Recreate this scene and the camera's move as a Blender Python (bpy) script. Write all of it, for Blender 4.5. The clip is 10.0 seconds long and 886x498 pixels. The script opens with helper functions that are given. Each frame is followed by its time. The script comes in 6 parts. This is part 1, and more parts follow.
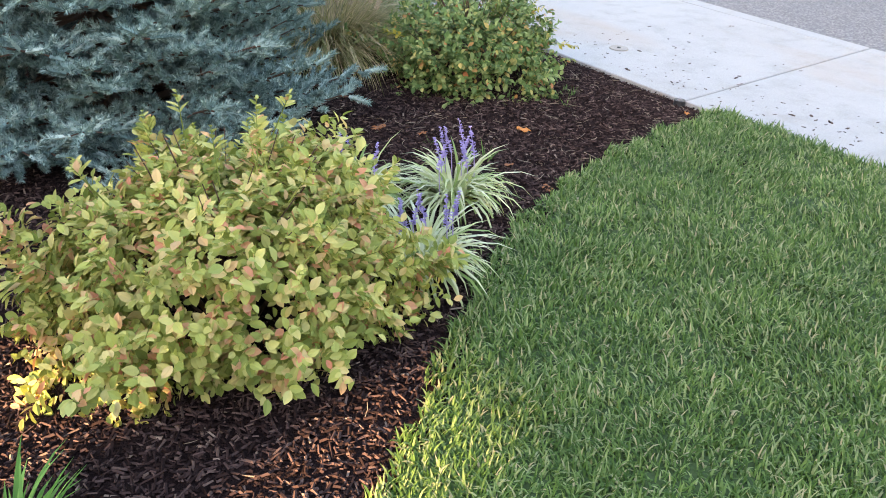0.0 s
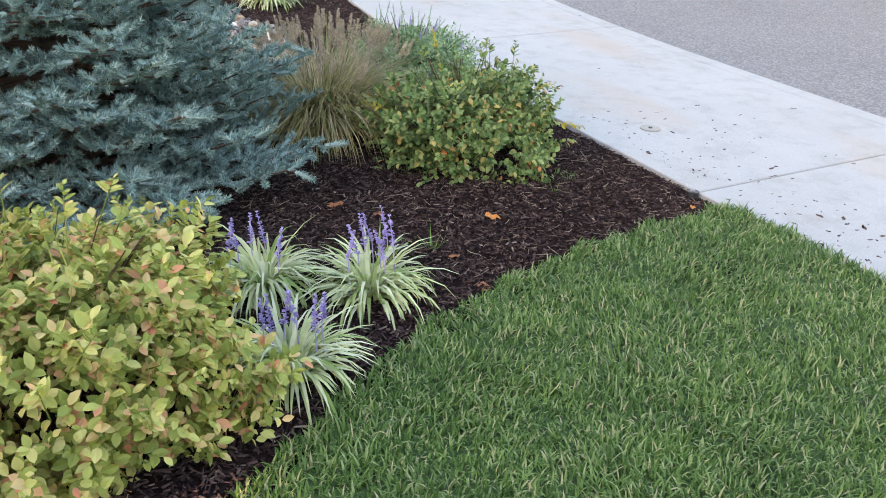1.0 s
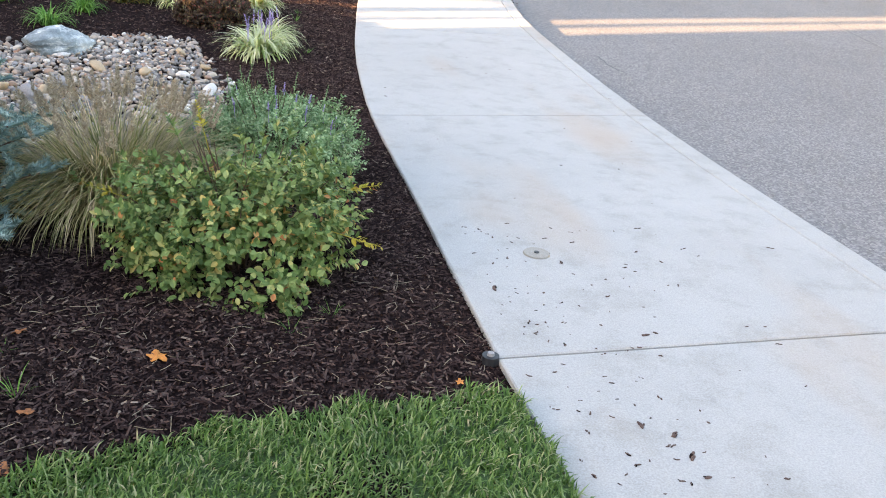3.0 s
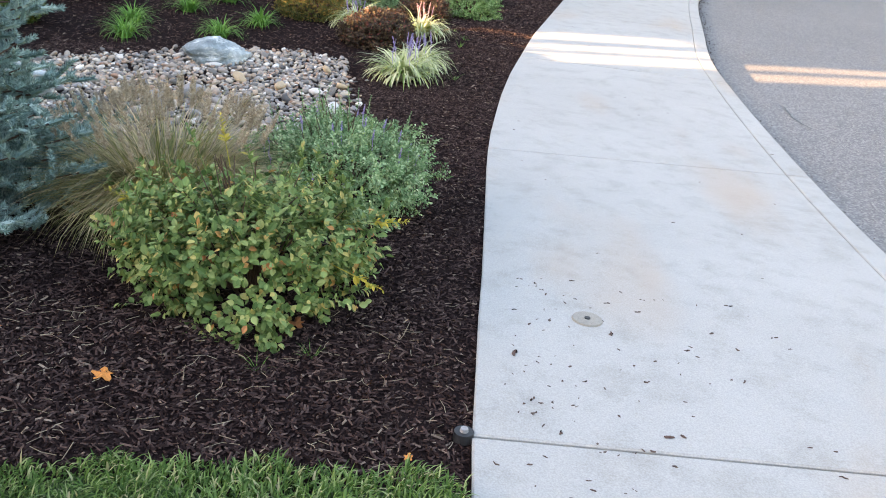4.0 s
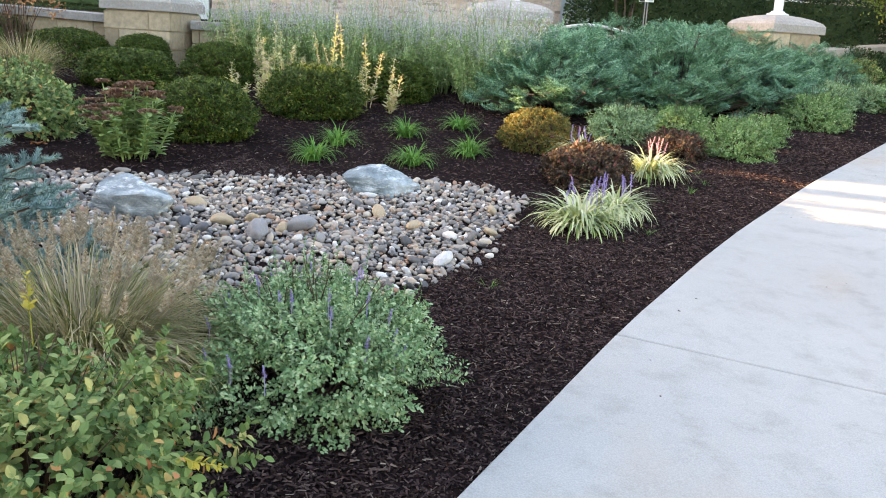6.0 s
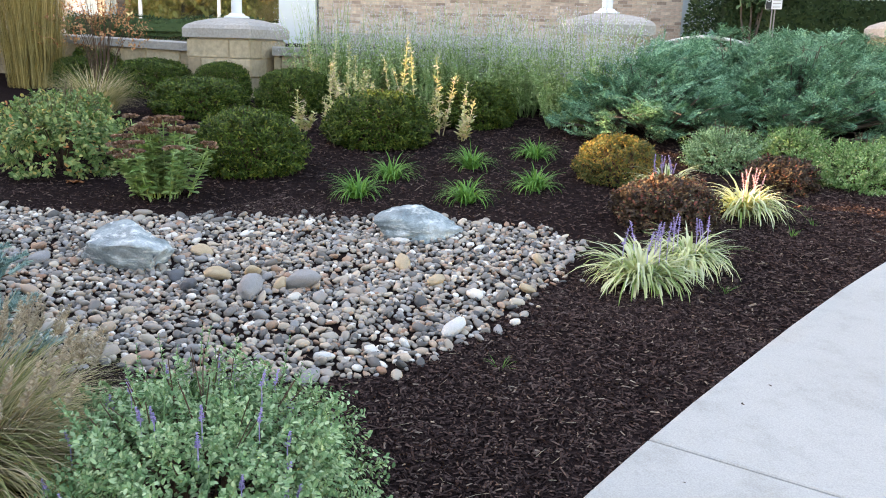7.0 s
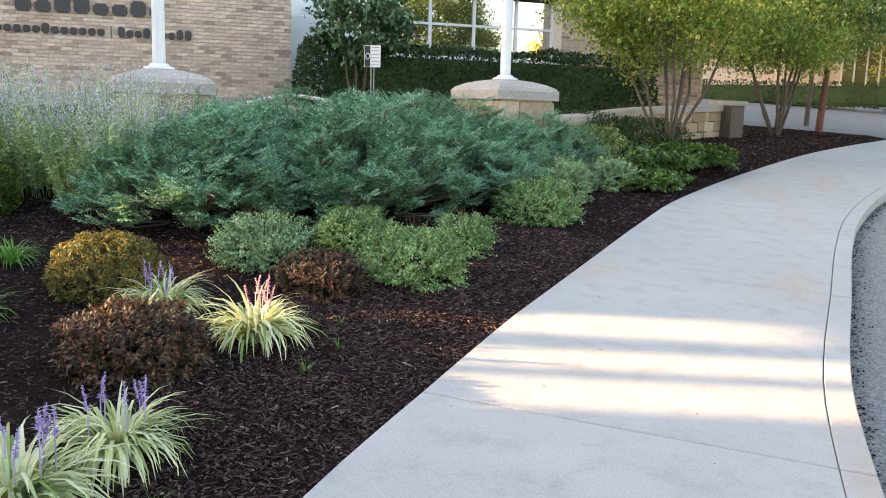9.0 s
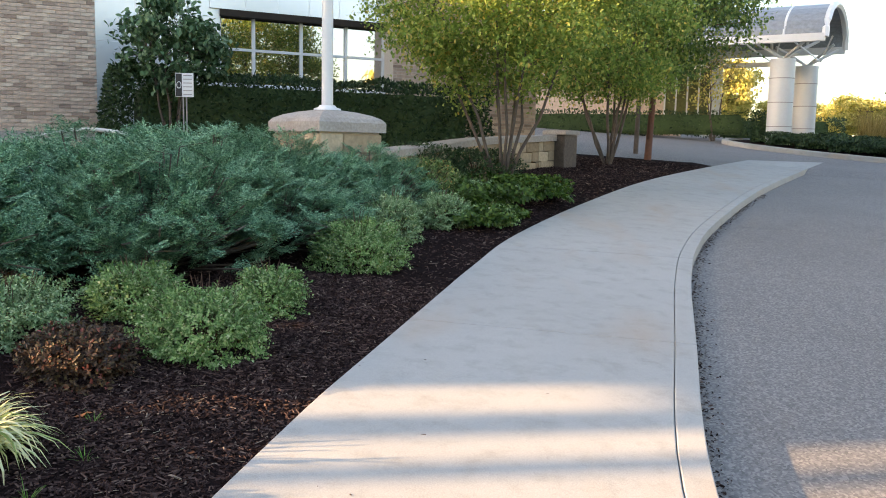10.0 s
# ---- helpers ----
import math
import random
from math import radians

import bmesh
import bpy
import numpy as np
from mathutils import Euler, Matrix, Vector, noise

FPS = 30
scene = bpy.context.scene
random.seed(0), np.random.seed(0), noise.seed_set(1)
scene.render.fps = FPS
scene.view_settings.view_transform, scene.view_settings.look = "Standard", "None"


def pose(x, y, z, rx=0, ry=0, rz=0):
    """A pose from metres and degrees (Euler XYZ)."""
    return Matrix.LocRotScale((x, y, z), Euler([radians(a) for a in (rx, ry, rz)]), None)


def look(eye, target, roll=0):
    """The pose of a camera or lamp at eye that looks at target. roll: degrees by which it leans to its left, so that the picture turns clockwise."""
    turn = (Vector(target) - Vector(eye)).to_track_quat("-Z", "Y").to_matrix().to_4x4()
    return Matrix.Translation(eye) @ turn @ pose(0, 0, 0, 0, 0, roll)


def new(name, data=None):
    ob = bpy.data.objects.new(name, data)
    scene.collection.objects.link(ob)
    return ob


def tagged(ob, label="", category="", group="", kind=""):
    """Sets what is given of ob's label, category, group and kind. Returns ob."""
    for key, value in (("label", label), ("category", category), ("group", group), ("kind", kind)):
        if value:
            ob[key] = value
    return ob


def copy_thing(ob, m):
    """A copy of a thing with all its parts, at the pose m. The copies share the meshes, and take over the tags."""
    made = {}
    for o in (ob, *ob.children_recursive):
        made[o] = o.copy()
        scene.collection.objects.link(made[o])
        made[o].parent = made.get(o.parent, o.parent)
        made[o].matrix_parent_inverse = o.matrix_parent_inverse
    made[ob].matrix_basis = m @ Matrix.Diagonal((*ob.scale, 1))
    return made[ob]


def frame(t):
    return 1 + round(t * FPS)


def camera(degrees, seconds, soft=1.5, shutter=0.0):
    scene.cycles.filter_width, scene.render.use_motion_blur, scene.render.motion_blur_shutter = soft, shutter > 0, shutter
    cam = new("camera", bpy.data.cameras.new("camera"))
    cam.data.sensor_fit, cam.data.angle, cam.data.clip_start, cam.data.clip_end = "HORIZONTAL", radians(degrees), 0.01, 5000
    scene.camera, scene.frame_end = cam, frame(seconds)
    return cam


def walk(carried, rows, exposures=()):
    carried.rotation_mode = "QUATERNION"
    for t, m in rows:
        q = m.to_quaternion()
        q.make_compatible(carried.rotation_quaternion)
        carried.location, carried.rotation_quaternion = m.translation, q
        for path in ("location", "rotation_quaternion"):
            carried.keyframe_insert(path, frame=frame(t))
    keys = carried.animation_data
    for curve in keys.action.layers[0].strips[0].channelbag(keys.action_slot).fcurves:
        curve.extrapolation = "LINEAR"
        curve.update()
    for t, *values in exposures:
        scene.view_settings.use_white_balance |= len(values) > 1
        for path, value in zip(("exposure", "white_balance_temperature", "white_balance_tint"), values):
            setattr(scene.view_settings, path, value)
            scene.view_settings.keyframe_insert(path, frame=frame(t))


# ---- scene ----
# ---- camera and walk ----
cam = camera(54.5, 10.0, soft=1.0)
METRES, EYE, TURN = 10.0, 1.5, -36.7
SLOPE = pose(0, 0, 0, 2.0, 3.15, 0)      # the ground climbs ahead and falls towards the road
ROWS = [
    (0.0, 0.0, 0.0, 0.0, 1.84, -28.89, -3.33),
    (0.5, 0.0391, 0.0167, 0.0045, 7.42, -28.93, -3.06),
    (1.0, 0.0747, 0.0452, 0.0034, 11.51, -25.82, -3.06),
    (1.5, 0.1137, 0.0859, 0.009, 13.44, -24.17, -3.79),
    (2.0, 0.1534, 0.126, 0.0081, 17.57, -24.12, -4.87),
    (2.5, 0.1875, 0.1671, 0.0055, 21.22, -23.9, -5.2),
    (4.0, 0.258, 0.2779, 0.0039, 42.06, -22.71, -6.17),
    (4.5, 0.2728, 0.3217, 0.0003, 51.94, -23.94, -6.91),
    (5.0, 0.2708, 0.373, 0.0003, 57.39, -23.15, -5.5),
    (5.5, 0.263, 0.4239, 0.002, 61.9, -18.92, -5.18),
    (6.0, 0.2402, 0.4746, 0.0033, 66.69, -16.99, -5.06),
    (7.5, 0.153, 0.6062, 0.0068, 77.09, -16.58, -2.13),
    (8.0, 0.1255, 0.6528, 0.0072, 72.34, -16.04, -3.18),
    (8.5, 0.1022, 0.698, 0.0116, 63.02, -14.1, -3.99),
    (9.0, 0.0722, 0.7398, 0.0146, 53.91, -11.86, -4.1),
    (9.5, 0.0456, 0.7805, 0.0162, 48.17, -10.13, -4.19),
    (10.0, 0.0203, 0.8142, 0.0164, 43.57, -9.21, -3.97),
]
walk(cam, [(t, SLOPE @ pose(0, 0, EYE, 0, 0, TURN) @ pose(METRES * x, METRES * y, METRES * z, 90 + pitch, roll, yaw))
           for t, x, y, z, yaw, pitch, roll in ROWS],
     [(0.0, 3.02, 7600, 20.5), (1.5, 2.9, 7750, 19), (4.5, 2.88, 7800, 18), (7.5, 2.92, 7800, 18), (9.0, 2.56, 7600, 16), (10.0, 2.12, 7350, 16)])

# ---- world and sun ----
SUN_ELEV, SUN_FROM = 14.0, (-1.0, -0.33)
world = bpy.data.worlds.new("sky")
scene.world = world
world.use_nodes = True
_n = world.node_tree.nodes
_sky = _n.new("ShaderNodeTexSky")
_sky.sky_type = "NISHITA"
_sky.sun_disc = False
_sky.sun_elevation = radians(SUN_ELEV)
_sky.sun_rotation = math.atan2(SUN_FROM[0], SUN_FROM[1])
_sky.air_density, _sky.dust_density, _sky.ozone_density = 1.0, 1.5, 1.0
world.node_tree.links.new(_sky.outputs[0], _n["Background"].inputs[0])
_n["Background"].inputs[1].default_value = 0.15
sun_data = bpy.data.lights.new("sun", "SUN")
sun_data.energy, sun_data.angle, sun_data.color = 5.0, radians(0.55), (1.0, 0.71, 0.41)
sun = new("sun", sun_data)
_az = Vector((SUN_FROM[0], SUN_FROM[1], 0)).normalized() * math.cos(radians(SUN_ELEV))
sun.matrix_world = look(Vector((_az.x, _az.y, math.sin(radians(SUN_ELEV)))) * 30, (0, 0, 0))


# ---- materials ----
def nodes_of(name):
    m = bpy.data.materials.new(name)
    m.use_nodes = True
    t = m.node_tree
    return m, t, t.nodes["Principled BSDF"]


def ramp(t, fac, stops):
    r = t.nodes.new("ShaderNodeValToRGB")
    e = r.color_ramp.elements
    while len(e) < len(stops):
        e.new(0.5)
    for k, (p, c) in zip(e, stops):
        k.position, k.color = p, (*c, 1)
    t.links.new(fac, r.inputs[0])
    return r.outputs[0]


def noise_tex(t, scale, detail=4, rough=0.6, stretch=None):
    tc = t.nodes.new("ShaderNodeTexCoord")
    n = t.nodes.new("ShaderNodeTexNoise")
    n.inputs["Scale"].default_value, n.inputs["Detail"].default_value, n.inputs["Roughness"].default_value = scale, detail, rough
    if stretch:
        mp = t.nodes.new("ShaderNodeMapping")
        mp.inputs["Scale"].default_value = stretch
        t.links.new(tc.outputs["Object"], mp.inputs[0])
        t.links.new(mp.outputs[0], n.inputs["Vector"])
    else:
        t.links.new(tc.outputs["Object"], n.inputs["Vector"])
    return n.outputs["Fac"]


def mixed(t, fac, a, b, mode="MIX"):
    m = t.nodes.new("ShaderNodeMix")
    m.data_type, m.blend_type = "RGBA", mode
    for v, sock in ((fac, m.inputs[0]), (a, m.inputs[6]), (b, m.inputs[7])):
        if isinstance(v, (int, float)):
            sock.default_value = v
        elif isinstance(v, tuple):
            sock.default_value = (*v, 1)
        else:
            t.links.new(v, sock)
    return m.outputs[2]


def bump(t, bsdf, height, strength=0.4, dist=0.01):
    b = t.nodes.new("ShaderNodeBump")
    b.inputs["Strength"].default_value, b.inputs["Distance"].default_value = strength, dist
    t.links.new(height, b.inputs["Height"])
    t.links.new(b.outputs[0], bsdf.inputs["Normal"])


def surface(name, dark, light, scale, rough=0.8, bumpy=0.3, fine=None, dist=0.01, metal=0.0, grain=0.55):
    """A mottled solid: two scales of noise between two colours, with relief."""
    m, t, b = nodes_of(name)
    n1, n2 = noise_tex(t, scale, 5), noise_tex(t, fine or scale * 9, 3)
    c = mixed(t, n1, dark, light)
    c = mixed(t, grain, c, ramp(t, n2, [(0.3, (0.62, 0.62, 0.62)), (0.7, (1.25, 1.25, 1.25))]), "MULTIPLY")
    t.links.new(c, b.inputs["Base Color"])
    b.inputs["Roughness"].default_value, b.inputs["Metallic"].default_value = rough, metal
    bump(t, b, n2, bumpy, dist)
    return m


def per_island(t):
    g = t.nodes.new("ShaderNodeNewGeometry")
    return g.outputs["Random Per Island"]


def leafy(name, stops, rough=0.55, through_light=0.25, patch=3.0, gain=1.0):
    """Leaves, each with its own tint; patch: size of the broad change of tint."""
    m, t, b = nodes_of(name)
    stops = [(p, tuple(min(v * gain, 0.9) for v in c)) for p, c in stops]
    c = ramp(t, per_island(t), stops)
    broad = noise_tex(t, patch, 3)
    c = mixed(t, 0.7, c, ramp(t, broad, [(0.3, (0.66, 0.7, 0.7)), (0.7, (1.25, 1.2, 1.1))]), "MULTIPLY")
    t.links.new(c, b.inputs["Base Color"])
    b.inputs["Roughness"].default_value = rough
    b.inputs["Specular IOR Level"].default_value = 0.2
    tr = t.nodes.new("ShaderNodeBsdfTranslucent")
    t.links.new(c, tr.inputs[0])
    mx = t.nodes.new("ShaderNodeMixShader")
    mx.inputs[0].default_value = through_light
    t.links.new(b.outputs[0], mx.inputs[1])
    t.links.new(tr.outputs[0], mx.inputs[2])
    t.links.new(mx.outputs[0], t.nodes["Material Output"].inputs[0])
    return m


def pieces(name, stops, rough=0.8, scale=30, bumpy=0.3, by_object=False, dist=0.004):
    """Stones, bricks or chips: each piece with a tint of its own, plus grain."""
    m, t, b = nodes_of(name)
    if by_object:
        o = t.nodes.new("ShaderNodeObjectInfo")
        f = o.outputs["Random"]
    else:
        f = per_island(t)
    c = ramp(t, f, stops)
    n = noise_tex(t, scale, 4)
    c = mixed(t, 0.6, c, ramp(t, n, [(0.3, (0.65, 0.65, 0.65)), (0.7, (1.3, 1.28, 1.25))]), "MULTIPLY")
    t.links.new(c, b.inputs["Base Color"])
    b.inputs["Roughness"].default_value = rough
    bump(t, b, n, bumpy, dist)
    return m


GRASS = leafy("lawn_grass", [(0.0, (0.045, 0.11, 0.022)), (0.4, (0.12, 0.235, 0.055)), (0.75, (0.235, 0.37, 0.115)), (0.93, (0.42, 0.5, 0.24)), (1.0, (0.62, 0.54, 0.32))], 0.4, 0.35, 5, gain=0.82)
SOIL = surface("lawn_soil", (0.03, 0.055, 0.015), (0.05, 0.1, 0.025), 6, 0.95, 0.5)
MULCH = surface("mulch_base", (0.011, 0.007, 0.0066), (0.036, 0.022, 0.021), 25, 0.95, 0.9, 140, 0.02)
CHIP = pieces("mulch_chip", [(0.0, (0.014, 0.009, 0.0085)), (0.5, (0.04, 0.025, 0.0235)), (0.82, (0.085, 0.055, 0.05)), (0.975, (0.14, 0.095, 0.08)), (1.0, (0.3, 0.23, 0.18))], 0.85, 60)
SPRUCE = leafy("spruce_needles", [(0.0, (0.1, 0.175, 0.165)), (0.5, (0.25, 0.38, 0.36)), (1.0, (0.48, 0.61, 0.58))], 0.6, 0.08, 5, gain=1.02)
JUNIPER = leafy("juniper_foliage", [(0.0, (0.035, 0.11, 0.065)), (0.5, (0.135, 0.3, 0.18)), (1.0, (0.36, 0.57, 0.37))], 0.6, 0.05, 7, gain=1.12)
BARK = surface("bark", (0.07, 0.05, 0.04), (0.2, 0.16, 0.13), 14, 0.9, 0.8, 60)
TWIG = surface("twig_bark", (0.06, 0.03, 0.02), (0.14, 0.08, 0.05), 30, 0.85, 0.4)
GOLDLEAF = leafy("spirea_leaf_gold", [(0.0, (0.17, 0.22, 0.05)), (0.4, (0.36, 0.4, 0.11)), (0.72, (0.53, 0.51, 0.19)), (0.9, (0.6, 0.45, 0.22)), (1.0, (0.6, 0.24, 0.15))], 0.5, 0.28, 4, gain=1.2)
GREENLEAF = leafy("spirea_leaf_green", [(0.0, (0.075, 0.14, 0.045)), (0.5, (0.17, 0.255, 0.085)), (0.86, (0.31, 0.37, 0.15)), (0.97, (0.5, 0.4, 0.14)), (1.0, (0.5, 0.17, 0.08))], 0.5, 0.25, 4, gain=1.15)
CATMINT = leafy("catmint_leaf", [(0.0, (0.09, 0.18, 0.075)), (0.5, (0.21, 0.33, 0.16)), (1.0, (0.4, 0.5, 0.3))], 0.7, 0.14, 6, gain=1.15)
GREYGREEN = leafy("greygreen_leaf", [(0.0, (0.09, 0.19, 0.06)), (0.5, (0.2, 0.35, 0.12)), (0.9, (0.36, 0.5, 0.23)), (1.0, (0.52, 0.56, 0.36))], 0.7, 0.16, 5, gain=1.0)
BOXLEAF = leafy("boxwood_leaf", [(0.0, (0.035, 0.07, 0.012)), (0.5, (0.085, 0.15, 0.025)), (0.85, (0.18, 0.25, 0.045)), (1.0, (0.33, 0.36, 0.08))], 0.45, 0.3, 6, gain=0.78)
BARBERRY = leafy("barberry_leaf", [(0.0, (0.035, 0.025, 0.02)), (0.5, (0.08, 0.05, 0.035)), (0.85, (0.13, 0.1, 0.05)), (1.0, (0.24, 0.07, 0.06))], 0.5, 0.15, 6, gain=1.1)
ORANGELEAF = leafy("orange_barberry_leaf", [(0.0, (0.06, 0.085, 0.025)), (0.55, (0.13, 0.135, 0.04)), (1.0, (0.3, 0.19, 0.05))], 0.5, 0.35, 6, gain=1.1)
VARIEG = leafy("variegated_blade", [(0.0, (0.22, 0.34, 0.09)), (0.3, (0.55, 0.62, 0.3)), (1.0, (0.85, 0.86, 0.62))], 0.45, 0.25, 5, gain=0.95)
LILYBLADE = leafy("daylily_blade", [(0.0, (0.08, 0.22, 0.04)), (1.0, (0.2, 0.4, 0.09))], 0.45, 0.3, 5, gain=1.05)
DRYGRASS = leafy("fountain_grass_blade", [(0.0, (0.1, 0.12, 0.04)), (0.35, (0.27, 0.27, 0.1)), (0.7, (0.48, 0.4, 0.22)), (1.0, (0.7, 0.54, 0.38))], 0.6, 0.22, 4, gain=1.2)
TALLGRASS = leafy("tall_grass_blade", [(0.0, (0.2, 0.16, 0.05)), (0.5, (0.42, 0.32, 0.12)), (1.0, (0.6, 0.47, 0.22))], 0.6, 0.3, 4)
SAGE = leafy("sage_stem", [(0.0, (0.14, 0.24, 0.08)), (0.5, (0.32, 0.44, 0.19)), (1.0, (0.52, 0.6, 0.36))], 0.7, 0.25, 2, gain=1.2)
SAGEBLOOM = leafy("sage_bloom", [(0.0, (0.55, 0.52, 0.66)), (1.0, (0.8, 0.78, 0.86))], 0.7, 0.3, 2)
PURPLE = leafy("purple_bloom", [(0.0, (0.3, 0.22, 0.5)), (1.0, (0.58, 0.48, 0.78))], 0.6, 0.25, 8)
PINK = leafy("pink_bloom", [(0.0, (0.55, 0.3, 0.42)), (1.0, (0.82, 0.58, 0.62))], 0.6, 0.25, 8)
MULLEIN = leafy("pale_spire_leaf", [(0.0, (0.42, 0.46, 0.18)), (0.6, (0.66, 0.62, 0.34)), (1.0, (0.8, 0.62, 0.5))], 0.6, 0.35, 8, gain=1.1)
SEDUMLEAF = leafy("sedum_leaf", [(0.0, (0.12, 0.2, 0.07)), (1.0, (0.28, 0.36, 0.16))], 0.5, 0.25, 5, gain=1.75)
SEDUMHEAD = leafy("sedum_head", [(0.0, (0.15, 0.08, 0.06)), (0.6, (0.3, 0.18, 0.13)), (1.0, (0.5, 0.34, 0.24))], 0.8, 0.1, 8)
HEDGE = leafy("hedge_leaf", [(0.0, (0.015, 0.035, 0.015)), (0.6, (0.04, 0.075, 0.03)), (1.0, (0.08, 0.12, 0.05))], 0.5, 0.15, 1, gain=1.2)
MAGNOLIA = leafy("dark_shrub_leaf", [(0.0, (0.04, 0.085, 0.04)), (0.6, (0.09, 0.17, 0.085)), (1.0, (0.2, 0.29, 0.17))], 0.3, 0.12, 1, gain=1.2)
TREELEAF = leafy("tree_leaf", [(0.0, (0.13, 0.22, 0.05)), (0.5, (0.28, 0.4, 0.09)), (0.88, (0.5, 0.54, 0.15)), (1.0, (0.68, 0.48, 0.13))], 0.5, 0.35, 0.7, gain=1.0)
TREEDARK = leafy("tree_leaf_dark", [(0.0, (0.06, 0.11, 0.035)), (0.6, (0.15, 0.24, 0.07)), (1.0, (0.34, 0.38, 0.11))], 0.5, 0.3, 0.7, gain=1.25)
FARLEAF = leafy("far_tree_leaf", [(0.0, (0.34, 0.36, 0.1)), (0.5, (0.6, 0.54, 0.16)), (1.0, (0.8, 0.66, 0.26))], 0.6, 0.35, 0.2)
IVY = leafy("ivy_leaf", [(0.0, (0.04, 0.1, 0.018)), (0.5, (0.09, 0.19, 0.035)), (1.0, (0.2, 0.32, 0.07))], 0.45, 0.15, 2, gain=0.6)
DEADLEAF = surface("dead_leaf", (0.2, 0.06, 0.02), (0.42, 0.16, 0.05), 30, 0.7, 0.2)
ORANGEFALL = surface("fallen_maple_leaf", (0.5, 0.16, 0.03), (0.7, 0.28, 0.06), 30, 0.7, 0.2)
PEBBLE = pieces("river_stone", [(0.0, (0.07, 0.068, 0.068)), (0.22, (0.22, 0.195, 0.175)), (0.42, (0.38, 0.31, 0.25)), (0.58, (0.27, 0.26, 0.26)), (0.7, (0.46, 0.39, 0.31)), (0.79, (0.33, 0.18, 0.115)), (0.9, (0.56, 0.47, 0.37)), (1.0, (0.74, 0.7, 0.66))], 0.7, 40, 0.25, True)
PEBBLES = pieces("river_stones_small", [(0.0, (0.07, 0.068, 0.068)), (0.22, (0.22, 0.195, 0.175)), (0.42, (0.38, 0.31, 0.25)), (0.58, (0.27, 0.26, 0.26)), (0.7, (0.46, 0.39, 0.31)), (0.79, (0.33, 0.18, 0.115)), (0.9, (0.56, 0.47, 0.37)), (1.0, (0.74, 0.7, 0.66))], 0.7, 40, 0.25)


def rock():
    """Blue-grey rock with pale veins and dark broken patches."""
    m, t, b = nodes_of("blue_grey_rock")
    broad, vein, fine = noise_tex(t, 4, 5, 0.65), noise_tex(t, 9, 5, 0.7, (1.0, 1.0, 3.5)), noise_tex(t, 70, 3, 0.7)
    c = ramp(t, broad, [(0.3, (0.1, 0.13, 0.14)), (0.5, (0.3, 0.35, 0.36)), (0.72, (0.62, 0.66, 0.66))])
    c = mixed(t, ramp(t, vein, [(0.52, (0, 0, 0)), (0.66, (0.85, 0.85, 0.85))]), c, (0.78, 0.8, 0.79))
    c = mixed(t, 0.6, c, ramp(t, fine, [(0.3, (0.6, 0.62, 0.64)), (0.7, (1.2, 1.2, 1.2))]), "MULTIPLY")
    t.links.new(c, b.inputs["Base Color"])
    b.inputs["Roughness"].default_value = 0.85
    bump(t, b, vein, 0.6, 0.03)
    return m


ROCK = rock()
STEEL = surface("painted_white_metal", (0.68, 0.7, 0.72), (0.8, 0.81, 0.82), 3, 0.35, 0.02, grain=0.06)
for _m in (MULCH, CHIP):
    _m.node_tree.nodes["Principled BSDF"].inputs["Specular IOR Level"].default_value = 0.03
BLACKPLASTIC = surface("black_plastic", (0.012, 0.012, 0.013), (0.03, 0.03, 0.032), 20, 0.5, 0.1)
LIMESTONE = pieces("limestone_block", [(0.0, (0.3, 0.22, 0.14)), (0.5, (0.42, 0.33, 0.22)), (1.0, (0.55, 0.45, 0.32))], 0.9, 18, 0.6, True)
COPING = surface("weathered_coping", (0.3, 0.26, 0.23), (0.5, 0.46, 0.42), 3, 0.85, 0.4, 30)
BRICK = pieces("wall_brick", [(0.0, (0.34, 0.24, 0.19)), (0.2, (0.54, 0.4, 0.32)), (0.7, (0.66, 0.5, 0.4)), (1.0, (0.74, 0.6, 0.48))], 0.85, 14, 0.3, True)
BRICKS = pieces("wall_bricks_far", [(0.0, (0.34, 0.24, 0.19)), (0.2, (0.54, 0.4, 0.32)), (0.7, (0.66, 0.5, 0.4)), (1.0, (0.74, 0.6, 0.48))], 0.85, 14, 0.3)
MORTAR = surface("mortar", (0.58, 0.5, 0.41), (0.7, 0.62, 0.53), 12, 0.9, 0.3)
PANEL = surface("white_metal_panel", (0.82, 0.87, 0.92), (0.88, 0.91, 0.95), 0.6, 0.25, 0.01, None, 0.01, 0.35, 0.06)
LETTER = surface("dark_bronze_letter", (0.03, 0.028, 0.03), (0.06, 0.055, 0.055), 10, 0.4, 0.05)
# near-black colour standing in for shade, indoors and above the window
UNLIT = surface("unlit_dark", (0.015, 0.012, 0.01), (0.05, 0.035, 0.025), 1.5, 0.9, 0.1)


